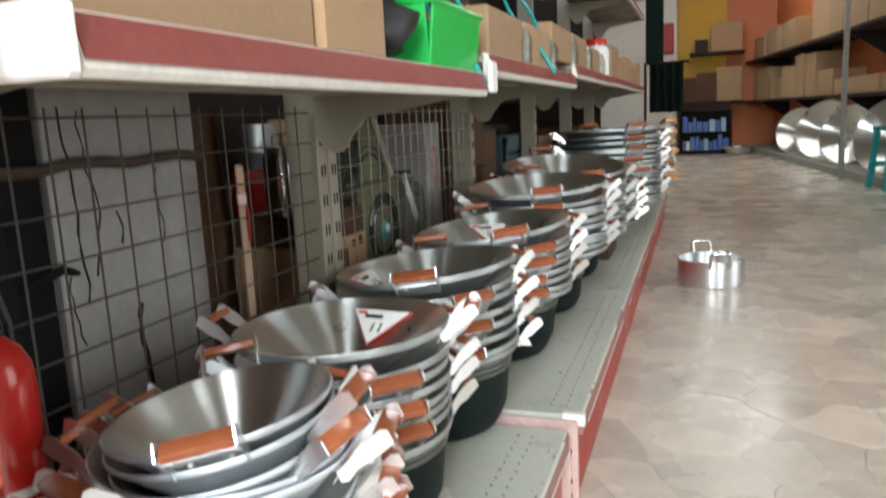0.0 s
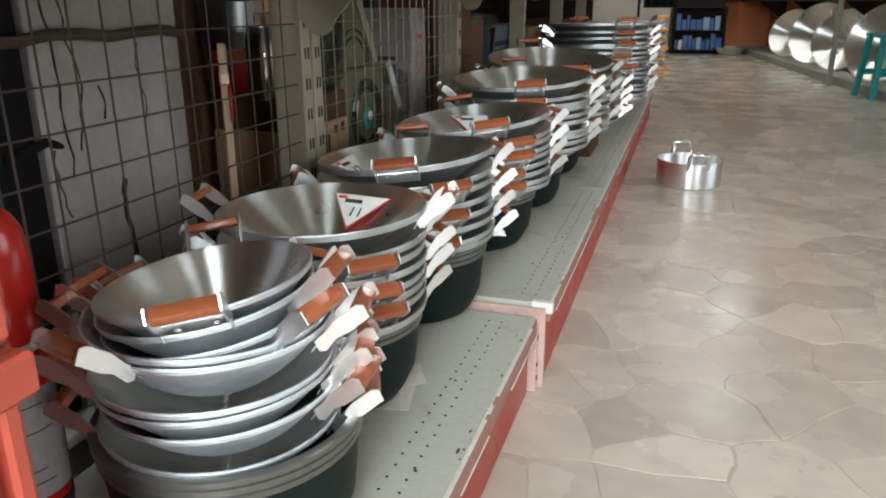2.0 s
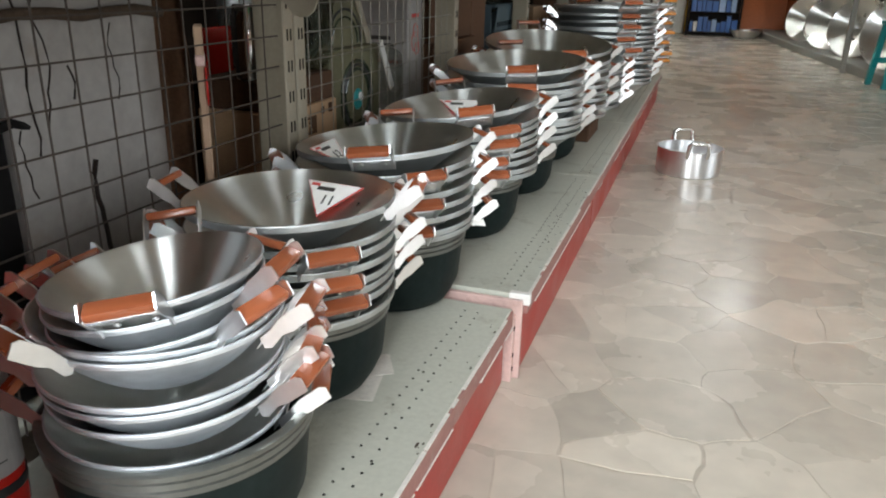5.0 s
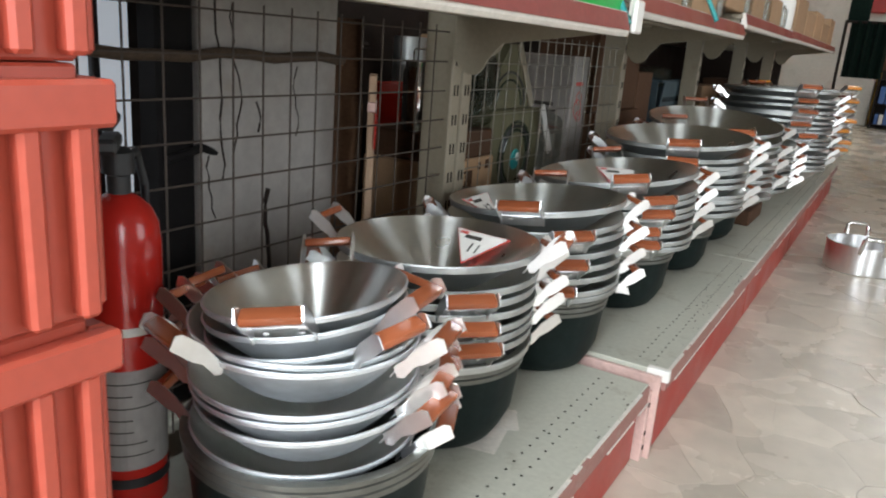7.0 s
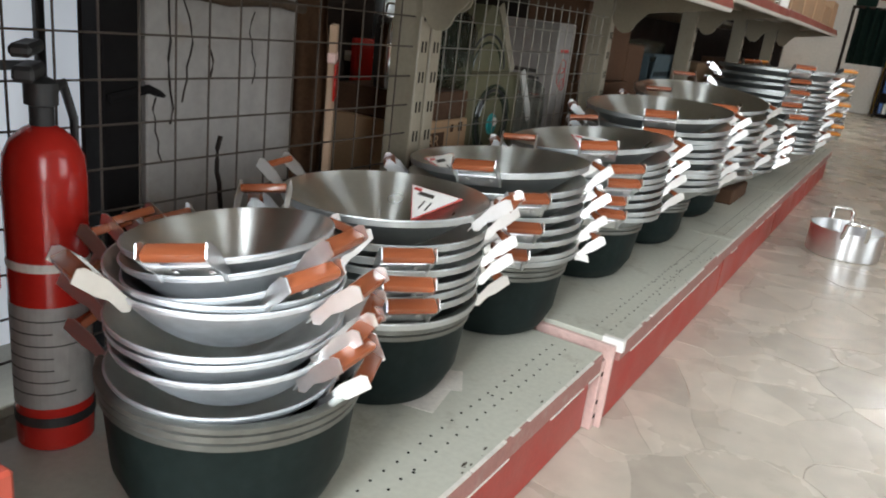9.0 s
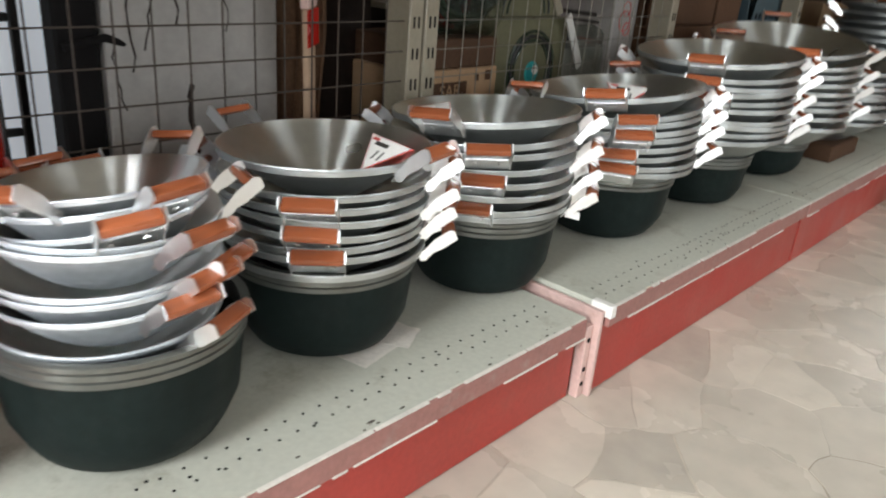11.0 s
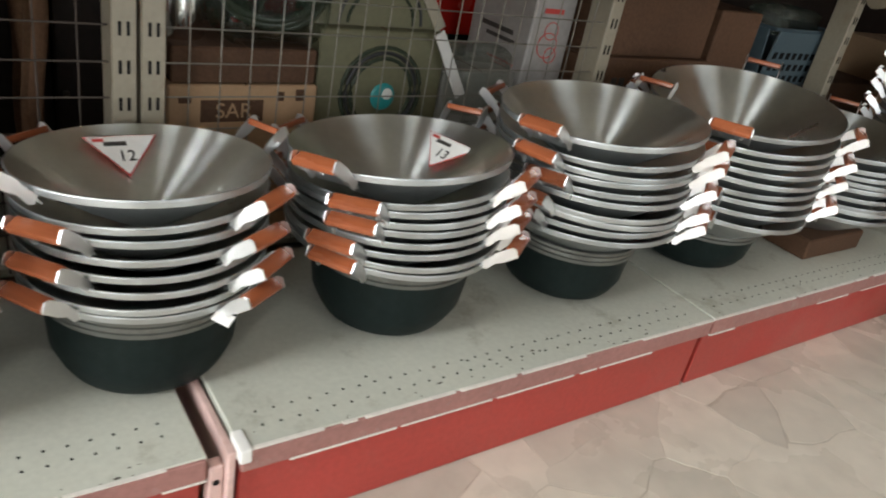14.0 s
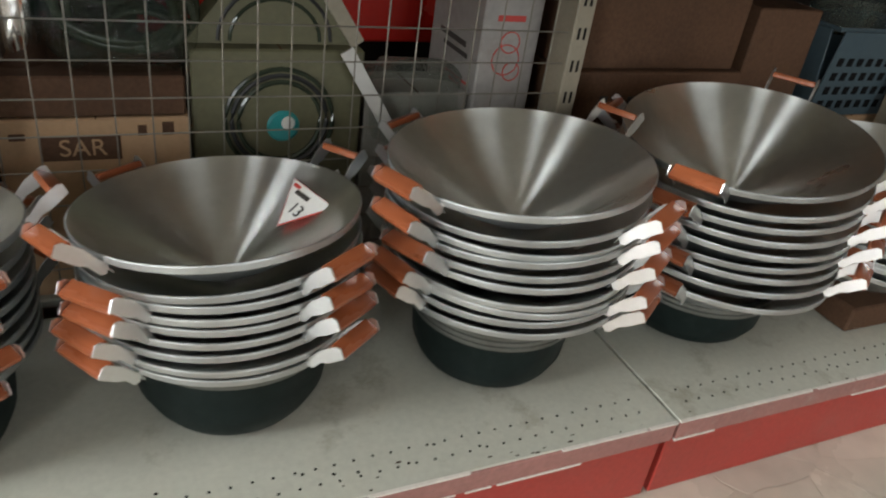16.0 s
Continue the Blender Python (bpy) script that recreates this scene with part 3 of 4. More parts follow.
def sticker(inches, x, y, z, angle, text):
    """A triangular paper label on the inside of a bowl: the angle is where on the bowl it sits."""
    R = inches * INCH
    t = thing("price_label", "white triangular paper label with red edge, stuck inside a wok", "label",
              at=Matrix.Translation((x, y, z)) @ pose(0, 0, 0, 0, 0, angle) @ Matrix.Translation((R * 0.70, 0, -0.235 * R)) @ pose(0, 0, 0, 0, -34, 0) @ pose(0, 0, 0, 0, 0, -90) @ pose(0, 0, 0.0090) @ Matrix.Scale(1.18, 4))
    b = bmesh.new()
    f = b.faces.new([b.verts.new(v) for v in ((-0.040, 0.020, 0), (0.0, -0.034, 0), (0.040, 0.020, 0))])
    g = bmesh.ops.extrude_face_region(b, geom=[f])
    bmesh.ops.translate(b, vec=(0, 0, -0.0006), verts=[v for v in g["geom"] if isinstance(v, bmesh.types.BMVert)])
    bmesh.ops.recalc_face_normals(b, faces=b.faces[:])
    part("red_border", b, REDINK, t)
    b = bmesh.new()
    f = b.faces.new([b.verts.new(v) for v in ((-0.0385, 0.0192, 0.0005), (0.0, -0.0315, 0.0005), (0.0375, 0.0192, 0.0005))])
    part("paper", b, PAPER, t)
    part("brand_bar", box((-0.020, 0.0065, 0.0006), (0.004, 0.0120, 0.0012)), INK, t)
    n = part("number", letters(text, 0.020), INK, t)
    n.data.materials.append(INK)
    n.matrix_basis = pose(0.002, -0.008, 0.001)
    part("corner_mark", box((-0.031, 0.0125, 0.0006), (-0.019, 0.0165, 0.0012)), REDINK, t)
    return t


sticker(11, -0.246, 1.132, 0.417, 84, "11")
sticker(12, -0.249, 1.454, 0.426, 181, "12")
sticker(13, -0.227, 1.806, 0.444, 108, "13")

# scraps of paper under and beside the pots
for x, y, z, w, h, a in ((-0.168, 1.160, 0.1485, 0.075, 0.13, 12), (-0.155, 1.195, 0.1494, 0.05, 0.06, 30)):
    t = part("paper_sheet", box((-w / 2, -h / 2, 0), (w / 2, h / 2, 0.0007)), CHIP)
    t.matrix_basis = pose(x, y, z, 0, 0, a)
    tagged(t, "creased pale paper sheet under a pot", "paper")
t = part("paper_tag", box((-0.012, -0.008, 0), (0.012, 0.008, 0.0007)), PAPER)
t.matrix_basis = pose(-0.094, 1.505, 0.285, 30, 10, 40)
tagged(t, "small white paper tag on a pot's rim", "tag")
t = part("wooden_block", box((-0.32, 2.86, 0.162), (-0.10, 3.10, 0.212), 0.004), CARDDARK)
tagged(t, "low brown cardboard tray under a stack of woks", "tray")

# ---- aluminium pot on the floor ----
t = thing("saucepan", "shiny aluminium two-handled pot standing on the stone floor", "pot", at=pose(0.235, 3.262, 0))
part("body", lathe([(0, 0.003), (0.112, 0.0), (0.118, 0.004), (0.120, 0.02), (0.120, 0.096), (0.125, 0.0985), (0.125, 0.1005), (0.1185, 0.1005), (0.1178, 0.02), (0.11, 0.006), (0, 0.006)], 56),
     ALU, t, smooth=40)
for a in (104, -76):
    M = pose(0, 0, 0, 0, 0, a)
    pts = [(0.119, -0.036, 0.082), (0.129, -0.036, 0.098), (0.136, -0.034, 0.130), (0.138, -0.026, 0.139), (0.138, 0.026, 0.139), (0.136, 0.034, 0.130), (0.129, 0.036, 0.098), (0.119, 0.036, 0.082)]
    q = tube(pts, 0.0078, 8)
    q.transform(M)
    part("handle", q, CHROME, t, "bright loop handle", smooth=60)

# ---- red plastic crates at the end of the shelves ----
def plastic_crate(x, y, z, a=0):
    W, D, H, th = 0.34, 0.24, 0.1605, 0.012
    t = thing("plastic_crate", "coral red ribbed plastic crate, dusty, stacked", "crate", "stacked crates", at=pose(x, y, z, 0, 0, a))
    for nm, lo, hi in (("side", (W / 2 - th, -D / 2, 0), (W / 2, D / 2, H)), ("side", (-W / 2, -D / 2, 0), (-W / 2 + th, D / 2, H)),
                       ("side", (-W / 2 + th, -D / 2, 0), (W / 2 - th, -D / 2 + th, H)), ("side", (-W / 2 + th, D / 2 - th, 0), (W / 2 - th, D / 2, H))):
        part(nm, box(lo, hi, 0.002), CRATE, t)
    part("bottom", box((-W / 2 + th, -D / 2 + th, 0.0), (W / 2 - th, D / 2 - th, 0.01)), CRATE, t)
    for z0, z1 in ((H - 0.037, H - 0.008),):
        for lo, hi in (((W / 2, -D / 2 - 0.016, z0), (W / 2 + 0.016, D / 2 + 0.016, z1)), ((-W / 2 - 0.016, -D / 2 - 0.016, z0), (-W / 2, D / 2 + 0.016, z1)),
                       ((-W / 2, D / 2, z0), (W / 2, D / 2 + 0.016, z1)), ((-W / 2, -D / 2 - 0.016, z0), (W / 2, -D / 2, z1))):
            part("band", box(lo, hi, 0.003), CRATE, t)
    for i in range(8):
        y0 = -D / 2 + i * (D - 0.014) / 7
        part("rib", box((W / 2 - 0.001, y0, 0.004), (W / 2 + 0.0145, y0 + 0.014, H - 0.034), 0.003), CRATE, t)
    for i in range(11):
        x0 = -W / 2 + 0.002 + i * (W - 0.018) / 10
        part("rib", box((x0, D / 2 - 0.001, 0.004), (x0 + 0.014, D / 2 + 0.0145, H - 0.034), 0.003), CRATE, t)
    return t


for i in range(5):
    plastic_crate(-0.343 + 0.002 * (i % 2), 0.448 + 0.002 * i, 0.1615 * i, 0)

# ---- fire extinguisher ----
EXT = (-0.408, 0.765)
t = thing("fire_extinguisher", "red fire extinguisher with black valve and white label, on the shelf", "extinguisher", at=pose(EXT[0], EXT[1], 0.148, 0, 0, -40) @ Matrix.Diagonal((0.72, 0.72, 0.93, 1)))
part("cylinder", lathe([(0, 0), (0.045, 0.0), (0.054, 0.006), (0.055, 0.02), (0.055, 0.325), (0.052, 0.348), (0.042, 0.365), (0.026, 0.376), (0.016, 0.38), (0, 0.381)], 36), EXTRED, t, smooth=40)
part("valve", lathe([(0, 0.38), (0.016, 0.38), (0.016, 0.40), (0.022, 0.402), (0.022, 0.425), (0.012, 0.43), (0, 0.432)], 16), RUBBER, t, smooth=40)
b = box((-0.012, -0.02, 0.43), (0.075, 0.006, 0.446), 0.004)
box((-0.01, -0.02, 0.455), (0.085, 0.006, 0.468), 0.004, bm=b)
part("lever", b, RUBBER, t, "black squeeze levers")
part("hose", tube([(-0.02, 0.01, 0.415), (-0.05, 0.02, 0.42), (-0.068, 0.03, 0.38), (-0.062, 0.034, 0.28), (-0.06, 0.036, 0.16), (-0.06, 0.036, 0.09)], 0.0065, 8), RUBBER, t, smooth=60)
lb = lathe([(0.0554, 0.06), (0.0554, 0.185)], 36)
bmesh.ops.delete(lb, geom=[v for v in lb.verts if v.co.x < -0.02], context="VERTS")
part("label", lb, BOARD, t, "worn white instruction label")
b = bmesh.new()
for i in range(7):
    q = lathe([(0.0557, 0.168 - i * 0.015), (0.0557, 0.1698 - i * 0.015)], 36)
    g = random.Random(i)
    lim = g.uniform(0.1, 0.9)
    bmesh.ops.delete(q, geom=[v for v in q.verts if v.co.x < 0.012 or v.co.y > 0.05 * lim], context="VERTS")
    merge(b, q)
part("print", b, INK, t)
b = lathe([(0.0556, 0.226), (0.0556, 0.236)], 36)
bmesh.ops.delete(b, geom=[v for v in b.verts if v.co.x < 0.0], context="VERTS")
part("name_bar", b, CHIP, t)
part("strap", lathe([(0.0553, 0.036), (0.0565, 0.036), (0.0565, 0.048), (0.0553, 0.048)], 36), RUBBER, t)


# ---- cartons ----
def carton(lo, hi, label, material=CARD, open_flaps=False, tape=True, name="cardboard_box", a=0.0):
    lo, hi = Vector(lo), Vector(hi)
    c = (lo + hi) / 2
    c.z = lo.z
    t = thing(name, label, "box", at=pose(c.x, c.y, c.z, 0, 0, a))
    h = hi - lo
    x, y, z = h.x / 2, h.y / 2, h.z
    if open_flaps:
        b = bmesh.new()
        for l, u in (((-x, -y, 0), (x, -y + 0.004, z)), ((-x, y - 0.004, 0), (x, y, z)), ((-x, -y + 0.004, 0), (-x + 0.004, y - 0.004, z)), ((x - 0.004, -y + 0.004, 0), (x, y - 0.004, z)),
                     ((-x + 0.004, -y + 0.004, 0), (x - 0.004, y - 0.004, 0.004))):
            box(l, u, bm=b)
        part("body", b, material, t)
        for sx in (1, -1):
            q = box((0, -y, -0.002), (x * 0.8, y, 0.002))
            q.transform(Matrix.Translation((sx * x, 0, z)) @ pose(0, 0, 0, 0, -55 if sx > 0 else -140, 0))
            part("flap", q, material, t)
    else:
        part("body", box((-x, -y, 0), (x, y, z), 0.003), material, t)
        part("flap_seam", box((-x * 0.98, -0.0012, z - 0.001), (x * 0.98, 0.0012, z + 0.0008)), CARDDARK, t)
        if tape:
            part("tape", box((x - 0.0015, -0.022, z * 0.80), (x + 0.0008, 0.022, z - 0.003)), CARD, t, "strip of brown packing tape")
    return t


def on_face(t, x, items, material):
    """Bars on the front face of a carton: (y, z, width, height)."""
    for y, z, w, h in items:
        part("print", box((x, y - w / 2, z - h / 2), (x + 0.001, y + w / 2, z + h / 2)), material, t)


Z1 = 0.7385


def ztop(y):
    """The height of the upper shelf at y."""
    return UPPER[sum(y > b for a, b in BAYS[:4])] + 0.0035


c = carton((-0.43, 0.642, Z1), (-0.158, 0.955, Z1 + 0.30), "large pale brown cardboard carton on the upper shelf")
c = carton((-0.42, 0.960, Z1), (-0.150, 1.108, Z1 + 0.25), "brown cardboard carton with a white label", tape=False)
on_face(c, 0.1352, [(0.02, 0.082, 0.075, 0.03)], PAPER)
g = random.Random(3)
# black bag
b = bmesh.new()
bmesh.ops.create_icosphere(b, subdivisions=3, radius=1)
for v in b.verts:
    n = noise.noise(v.co * 2.3) * 0.28
    v.co = Vector((v.co.x * 0.10, v.co.y * 0.085, max(-0.045, v.co.z * 0.055))) * (1 + n)
t = part("bin_bag", b, RUBBER, smooth=60)
t.matrix_basis = pose(-0.25, 1.180, Z1 + 0.046)
tagged(t, "crumpled glossy black plastic bag on the shelf", "bag")


def basket(x, y, z, w, d, h, material, label, slots=True):
    t = thing("plastic_basket", label, "basket", at=pose(x, y, z))
    part("bottom", box((-w / 2 + 0.012, -d / 2 + 0.012, 0), (w / 2 - 0.012, d / 2 - 0.012, 0.004)), material, t)
    for s in (-1, 1):
        q = box((-0.002, -d / 2, 0), (0.002, d / 2, h), 0.001)
        q.transform(Matrix.Translation((s * (w / 2 - 0.004), 0, 0)) @ pose(0, 0, 0, 0, s * 6, 0))
        part("side", q, material, t)
        q = box((-w / 2 + 0.004, -0.002, 0), (w / 2 - 0.004, 0.002, h), 0.001)
        q.transform(Matrix.Translation((0, s * (d / 2 - 0.004), 0)) @ pose(0, 0, 0, -s * 6, 0, 0))
        part("side", q, material, t)
    rim = [(-w / 2 - 0.006, -d / 2 - 0.006, h), (w / 2 + 0.006, -d / 2 - 0.006, h), (w / 2 + 0.006, d / 2 + 0.006, h), (-w / 2 - 0.006, d / 2 + 0.006, h)]
    part("rim", tube(rim, 0.005, 8, closed=True), material, t)
    if slots:
        slot = mesh_of(box((-0.003, -0.0085, -0.009), (0.003, 0.0085, 0.009)), "slot", DARK)
        for i in range(int(d / 0.03)):
            for j in range(int((h - 0.04) / 0.032)):
                yy, zz = -d / 2 + 0.025 + i * 0.03, 0.028 + j * 0.032
                part("slot", slot, DARK, t).matrix_basis = Matrix.Translation((w / 2 - 0.004 + 0.1045 * zz, yy, zz)) @ pose(0, 0, 0, 0, 6, 0)
    return t


basket(-0.28, 1.370, Z1, 0.26, 0.22, 0.085, GREEN, "bright green plastic basket on the upper shelf", False)
for y, x, r, m in ((1.50, -0.22, 0.05, TEAL), (2.02, -0.20, 0.045, TEAL)):
    t = thing("strainer", "teal-handled plastic strainer lying on top of the goods", "strainer", at=pose(x, y, ztop(y) + 0.098 + (0.03 if y > 1.6 else 0), 60, 0, 70))
    part("hoop", tube([(r * math.cos(a), 1.5 * r * math.sin(a), 0) for a in [2 * math.pi * i / 24 for i in range(24)]], 0.004, 6, closed=True), m, t, smooth=60)
    part("handle", tube([(0, -1.5 * r, 0), (0, -1.5 * r - 0.10, 0.004)], 0.005, 6), m, t, smooth=60)
for y, r in ((1.42, 0.055), (1.62, 0.06)):
    t = part("glass_bowl", lathe([(0, 0), (r * 0.4, 0), (r * 0.85, r * 0.45), (r, r * 0.9), (r - 0.003, r * 0.9), (r * 0.8, r * 0.47), (r * 0.38, 0.004), (0, 0.004)], 28), GLASS, smooth=50)
    t.matrix_basis = pose(-0.24, y - (0.05 if y < 1.5 else 0), ztop(y) + (0.095 if y < 1.6 else 0.088))
    tagged(t, "clear glass bowl upside among the cartons", "bowl")
y = 1.556
for w, h, o in ((0.27, 0.085, True), (0.28, 0.085, False), (0.30, 0.088, True), (0.28, 0.09, False), (0.32, 0.08, True)):
    zs = ztop(y + w)
    carton((-0.41, y + 0.006, zs), (-0.152, y + w, zs + h), "small brown cardboard carton in a row on the shelf", open_flaps=False)
    t = part("plastic_bottle", lathe([(0, 0), (0.012, 0), (0.0135, 0.006), (0.0135, 0.05), (0.006, 0.062), (0.006, 0.07), (0, 0.07)], 14), GLASS, smooth=40)
    t.matrix_basis = pose(-0.1465, y + w + 0.002, zs)
    tagged(t, "small clear plastic bottle between cartons", "bottle")
    y += w + 0.018
t = thing("jar", "clear jar with a red screw lid on the shelf", "jar", at=pose(-0.20, 3.36, ztop(3.36)))
part("body", lathe([(0, 0), (0.045, 0), (0.05, 0.008), (0.05, 0.10), (0.036, 0.118), (0, 0.118)], 24), PAPER, t, smooth=40)
part("lid", lathe([(0, 0.118), (0.040, 0.118), (0.040, 0.142), (0.037, 0.146), (0, 0.146)], 24), EXTRED, t, "red lid", smooth=40)
y = 3.45
for w, h in ((0.30, 0.13), (0.32, 0.10), (0.3, 0.12), (0.34, 0.09), (0.22, 0.13)):
    zs = ztop(y + w)
    carton((-0.41, y, zs), (-0.152, y + w, zs + h), "small brown cardboard carton in a row on the shelf", open_flaps=False)
    y += w + 0.02

# ---- goods behind the wire back ----
DK = 0.1455
t = thing("white_board", "stained white panel with peeling cracks behind the wire grid", "board")
part("panel", box((-0.560, 0.984, DK), (-0.540, 1.262, 0.735), 0.002), BOARD, t)
st = random.Random(4)
part("batten", tube([(-0.528 + st.uniform(-0.002, 0.002), 0.66 + 0.050 * i, 0.634 + st.uniform(-0.004, 0.004)) for i in range(13)], 0.0075, 7), TWIG, t, "rough brown stick tied across", smooth=60)
# added glowing pane in place of a daylit pale surface
w = tagged(part("window_1", box((-0.672, 0.70, 0.10), (-0.662, 0.968, 0.76)), GLOWPANE), "pale pane beside the black post, glowing in place of daylight", "window", kind="structure")
part("window_frame", box((-0.6615, 0.905, 0.10), (-0.650, 0.917, 0.76), 0.002), RUBBER, w, "thin black bar")
for z in (0.36, 0.52):
    part("window_bar", box((-0.6615, 0.70, z), (-0.652, 0.9045, z + 0.012), 0.002), RUBBER, w)
g = random.Random(11)
b = bmesh.new()
for y0, z0, n, s, w in ((1.010, 0.705, 12, 0.022, 0.0016), (1.040, 0.70, 14, 0.016, 0.0013), (1.110, 0.44, 12, 0.018, 0.0042), (1.085, 0.57, 5, 0.011, 0.0016), (0.998, 0.50, 7, 0.015, 0.0012), (1.17, 0.62, 8, 0.015, 0.0010)):
    pts = []
    yy, zz = y0, z0
    for i in range(n):
        pts.append((-0.5395, yy, zz))
        yy += g.uniform(-0.006, 0.0075)
        zz -= s
    tube(pts, w, 5, b)
part("crack", b, DARKBOARD, t, "dark peeling cracks")
# added board that blocks door daylight from the rear aisle
tagged(part("end_blocker", box((-0.975, 0.50, 0), (-0.60, 0.52, 1.6), 0.003), DARKBOARD), "added dark board keeping daylight out of the rear aisle", "board", kind="structure")
t = part("black_post", box((-0.585, 0.922, DK), (-0.545, 0.980, 1.3), 0.004), DARK)
tagged(t, "black painted timber post behind the shelf", "post")
b = tube([(-0.54, 0.93, 0.500), (-0.536, 0.985, 0.512), (-0.545, 1.012, 0.502), (-0.555, 1.010, 0.482), (-0.565, 0.995, 0.450), (-0.570, 0.985, 0.420)], 0.006, 7)
t = part("cable", b, DARK, smooth=60)
tagged(t, "black cable looped round the post", "cable")
b = bmesh.new()
bmesh.ops.create_grid(b, x_segments=28, y_segments=14, size=0.5)
for v in b.verts:
    x, y = v.co.x, v.co.y
    v.co = Vector((-0.690 + x * 0.24 * (1 - 0.1 * y), 1.385 + 0.014 * math.sin(x * 21) + 0.016 * noise.noise(Vector((x * 4, y * 3, 2))), 0.43 + y * 0.54))
bmesh.ops.solidify(b, geom=b.faces[:], thickness=0.006)
t = part("sacking", b, SACK, smooth=60)
tagged(t, "brown sacking hanging in folds behind the grid", "cloth")
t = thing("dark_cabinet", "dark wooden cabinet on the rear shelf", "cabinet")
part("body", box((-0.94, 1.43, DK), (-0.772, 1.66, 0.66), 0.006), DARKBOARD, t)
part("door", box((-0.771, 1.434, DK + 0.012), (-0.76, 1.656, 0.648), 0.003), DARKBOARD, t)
part("knob", box((-0.7595, 1.444, 0.335), (-0.75, 1.454, 0.345), 0.002), RUSTY, t)
t = thing("steel_flask", "shiny steel flask with a wire bail, standing on a carton", "flask", at=pose(-0.590, 1.592, 0.4925))
part("body", lathe([(0, 0), (0.034, 0), (0.037, 0.004), (0.037, 0.118), (0.033, 0.126), (0.033, 0.136), (0.030, 0.140), (0, 0.141)], 28), CHROME, t, smooth=40)
part("bail", tube([(0, -0.030, 0.130), (0, -0.031, 0.158), (0, -0.024, 0.163), (0, 0.024, 0.163), (0, 0.031, 0.158), (0, 0.030, 0.130)], 0.0022, 6), CHROME, t, "bent wire handle", smooth=60)
t = thing("wooden_plank", "narrow pale wooden plank with a red paper wrap", "plank", at=pose(-0.486, 1.292, DK, 3, 0, 35))
part("wood", box((-0.006, -0.015, 0.0), (0.006, 0.015, 0.47), 0.002), TAN, t)
part("wrap", box((0.0062, -0.026, 0.355), (0.0084, 0.026, 0.412), 0.0006), EXTRED, t, "bright red paper wrap")
part("tie", box((-0.0068, -0.022, 0.4125), (0.0068, 0.022, 0.428), 0.002), PINK, t, "dull pink tie")

c = carton((-0.70, 1.555, DK), (-0.520, 1.808, 0.432), "brown cardboard carton with stencilled lettering", tape=False)
q = part("lettering_ground", box((0.0901, -0.075, 0.225), (0.0912, 0.03, 0.262)), CARDDARK, c)
n = part("lettering", letters("SAR", 0.036), CARD, c)
n.data.materials.append(CARD)
n.matrix_basis = pose(0.0916, -0.020, 0.243, 90, 0, 90)
on_face(c, 0.0902, [(0.06, 0.268, 0.012, 0.016), (0.095, 0.27, 0.016, 0.02), (-0.1, 0.262, 0.02, 0.01)], CARDDARK)


def coil(x, y, z, r, turns, material, label, tilt=80, rr=0.007):
    pts = []
    g = random.Random(int(1000 * y))
    for i in range(turns * 20):
        a = 2 * math.pi * i / 20
        q = r * (0.82 + 0.18 * math.sin(i * 0.37) + 0.02 * g.random())
        pts.append((q * math.cos(a), q * 0.62 * math.sin(a), -0.02 + 0.04 * (i / (turns * 20))))
    t = part("hose_coil", tube(pts, rr, 7), material, smooth=60)
    t.matrix_basis = pose(x, y, z, 90, 8, 90)
    tagged(t, label, "hose")
    return t


def bag(x, y, z, w, h, d, label, seed):
    b = bmesh.new()
    bmesh.ops.create_icosphere(b, subdivisions=3, radius=1)
    noise.seed_set(seed)
    for v in b.verts:
        n = noise.noise(v.co * 2.6 + Vector((seed, 0, 0))) * 0.22
        s = Vector([math.copysign(abs(c) ** 0.6, c) for c in v.co])
        v.co = Vector((s.x * d, s.y * w, s.z * h)) * (1 + n * 0.6)
    t = part("plastic_bag", b, POLY, smooth=80)
    t.matrix_basis = pose(x, y, z)
    t.visible_shadow = False
    return tagged(t, label, "bag")


coil(-0.57, 1.735, 0.575, 0.095, 5, BOTTLE, "coiled dark green hose in a clear bag")
bag(-0.565, 1.728, 0.575, 0.100, 0.085, 0.05, "clear plastic bag holding a coiled hose", 2)
carton((-0.70, 1.560, 0.4335), (-0.523, 1.803, 0.492), "cardboard carton on top of another, shade put in its colour", CARDDARK, tape=False)
c = carton((-0.66, 1.812, DK), (-0.535, 2.075, 0.528), "olive green product carton with a round picture", OLIVE, tape=False)
for r, m, dz in ((0.084, BOTTLE, 0.27), (0.074, RUBBER, 0.27), (0.064, BOTTLE, 0.27)):
    q = tube([(0, r * math.cos(a), r * math.sin(a)) for a in [2 * math.pi * i / 28 for i in range(28)]], 0.004, 6, closed=True)
    q.transform(Matrix.Translation((0.064, 0.0, dz)))
    part("ring_print", q, m, c)
q = lathe([(0, 0.004), (0.022, 0.003), (0.026, 0)], 20)
q.transform(Matrix.Translation((0.0632, 0.005, 0.262)) @ pose(0, 0, 0, 0, 90, 0))
part("teal_disc", q, TEAL, c)
q = lathe([(0, 0.0075), (0.010, 0.0065), (0.011, 0.003)], 16)
q.transform(Matrix.Translation((0.0632, 0.012, 0.268)) @ pose(0, 0, 0, 0, 90, 0))
part("white_disc", q, PAPER, c)
t = part("card_strip", box((-0.004, -0.011, -0.07), (0.0, 0.011, 0.07)), WALL)
t.matrix_basis = pose(-0.512, 2.075, 0.475, 32, 0, 0)
tagged(t, "thin white card strip hanging in the grid", "strip")
t = thing("card_sleeve", "olive printed card sleeve folded open on top of a carton", "box", at=pose(-0.592, 1.940, 0.5290, 0, 0, 90))
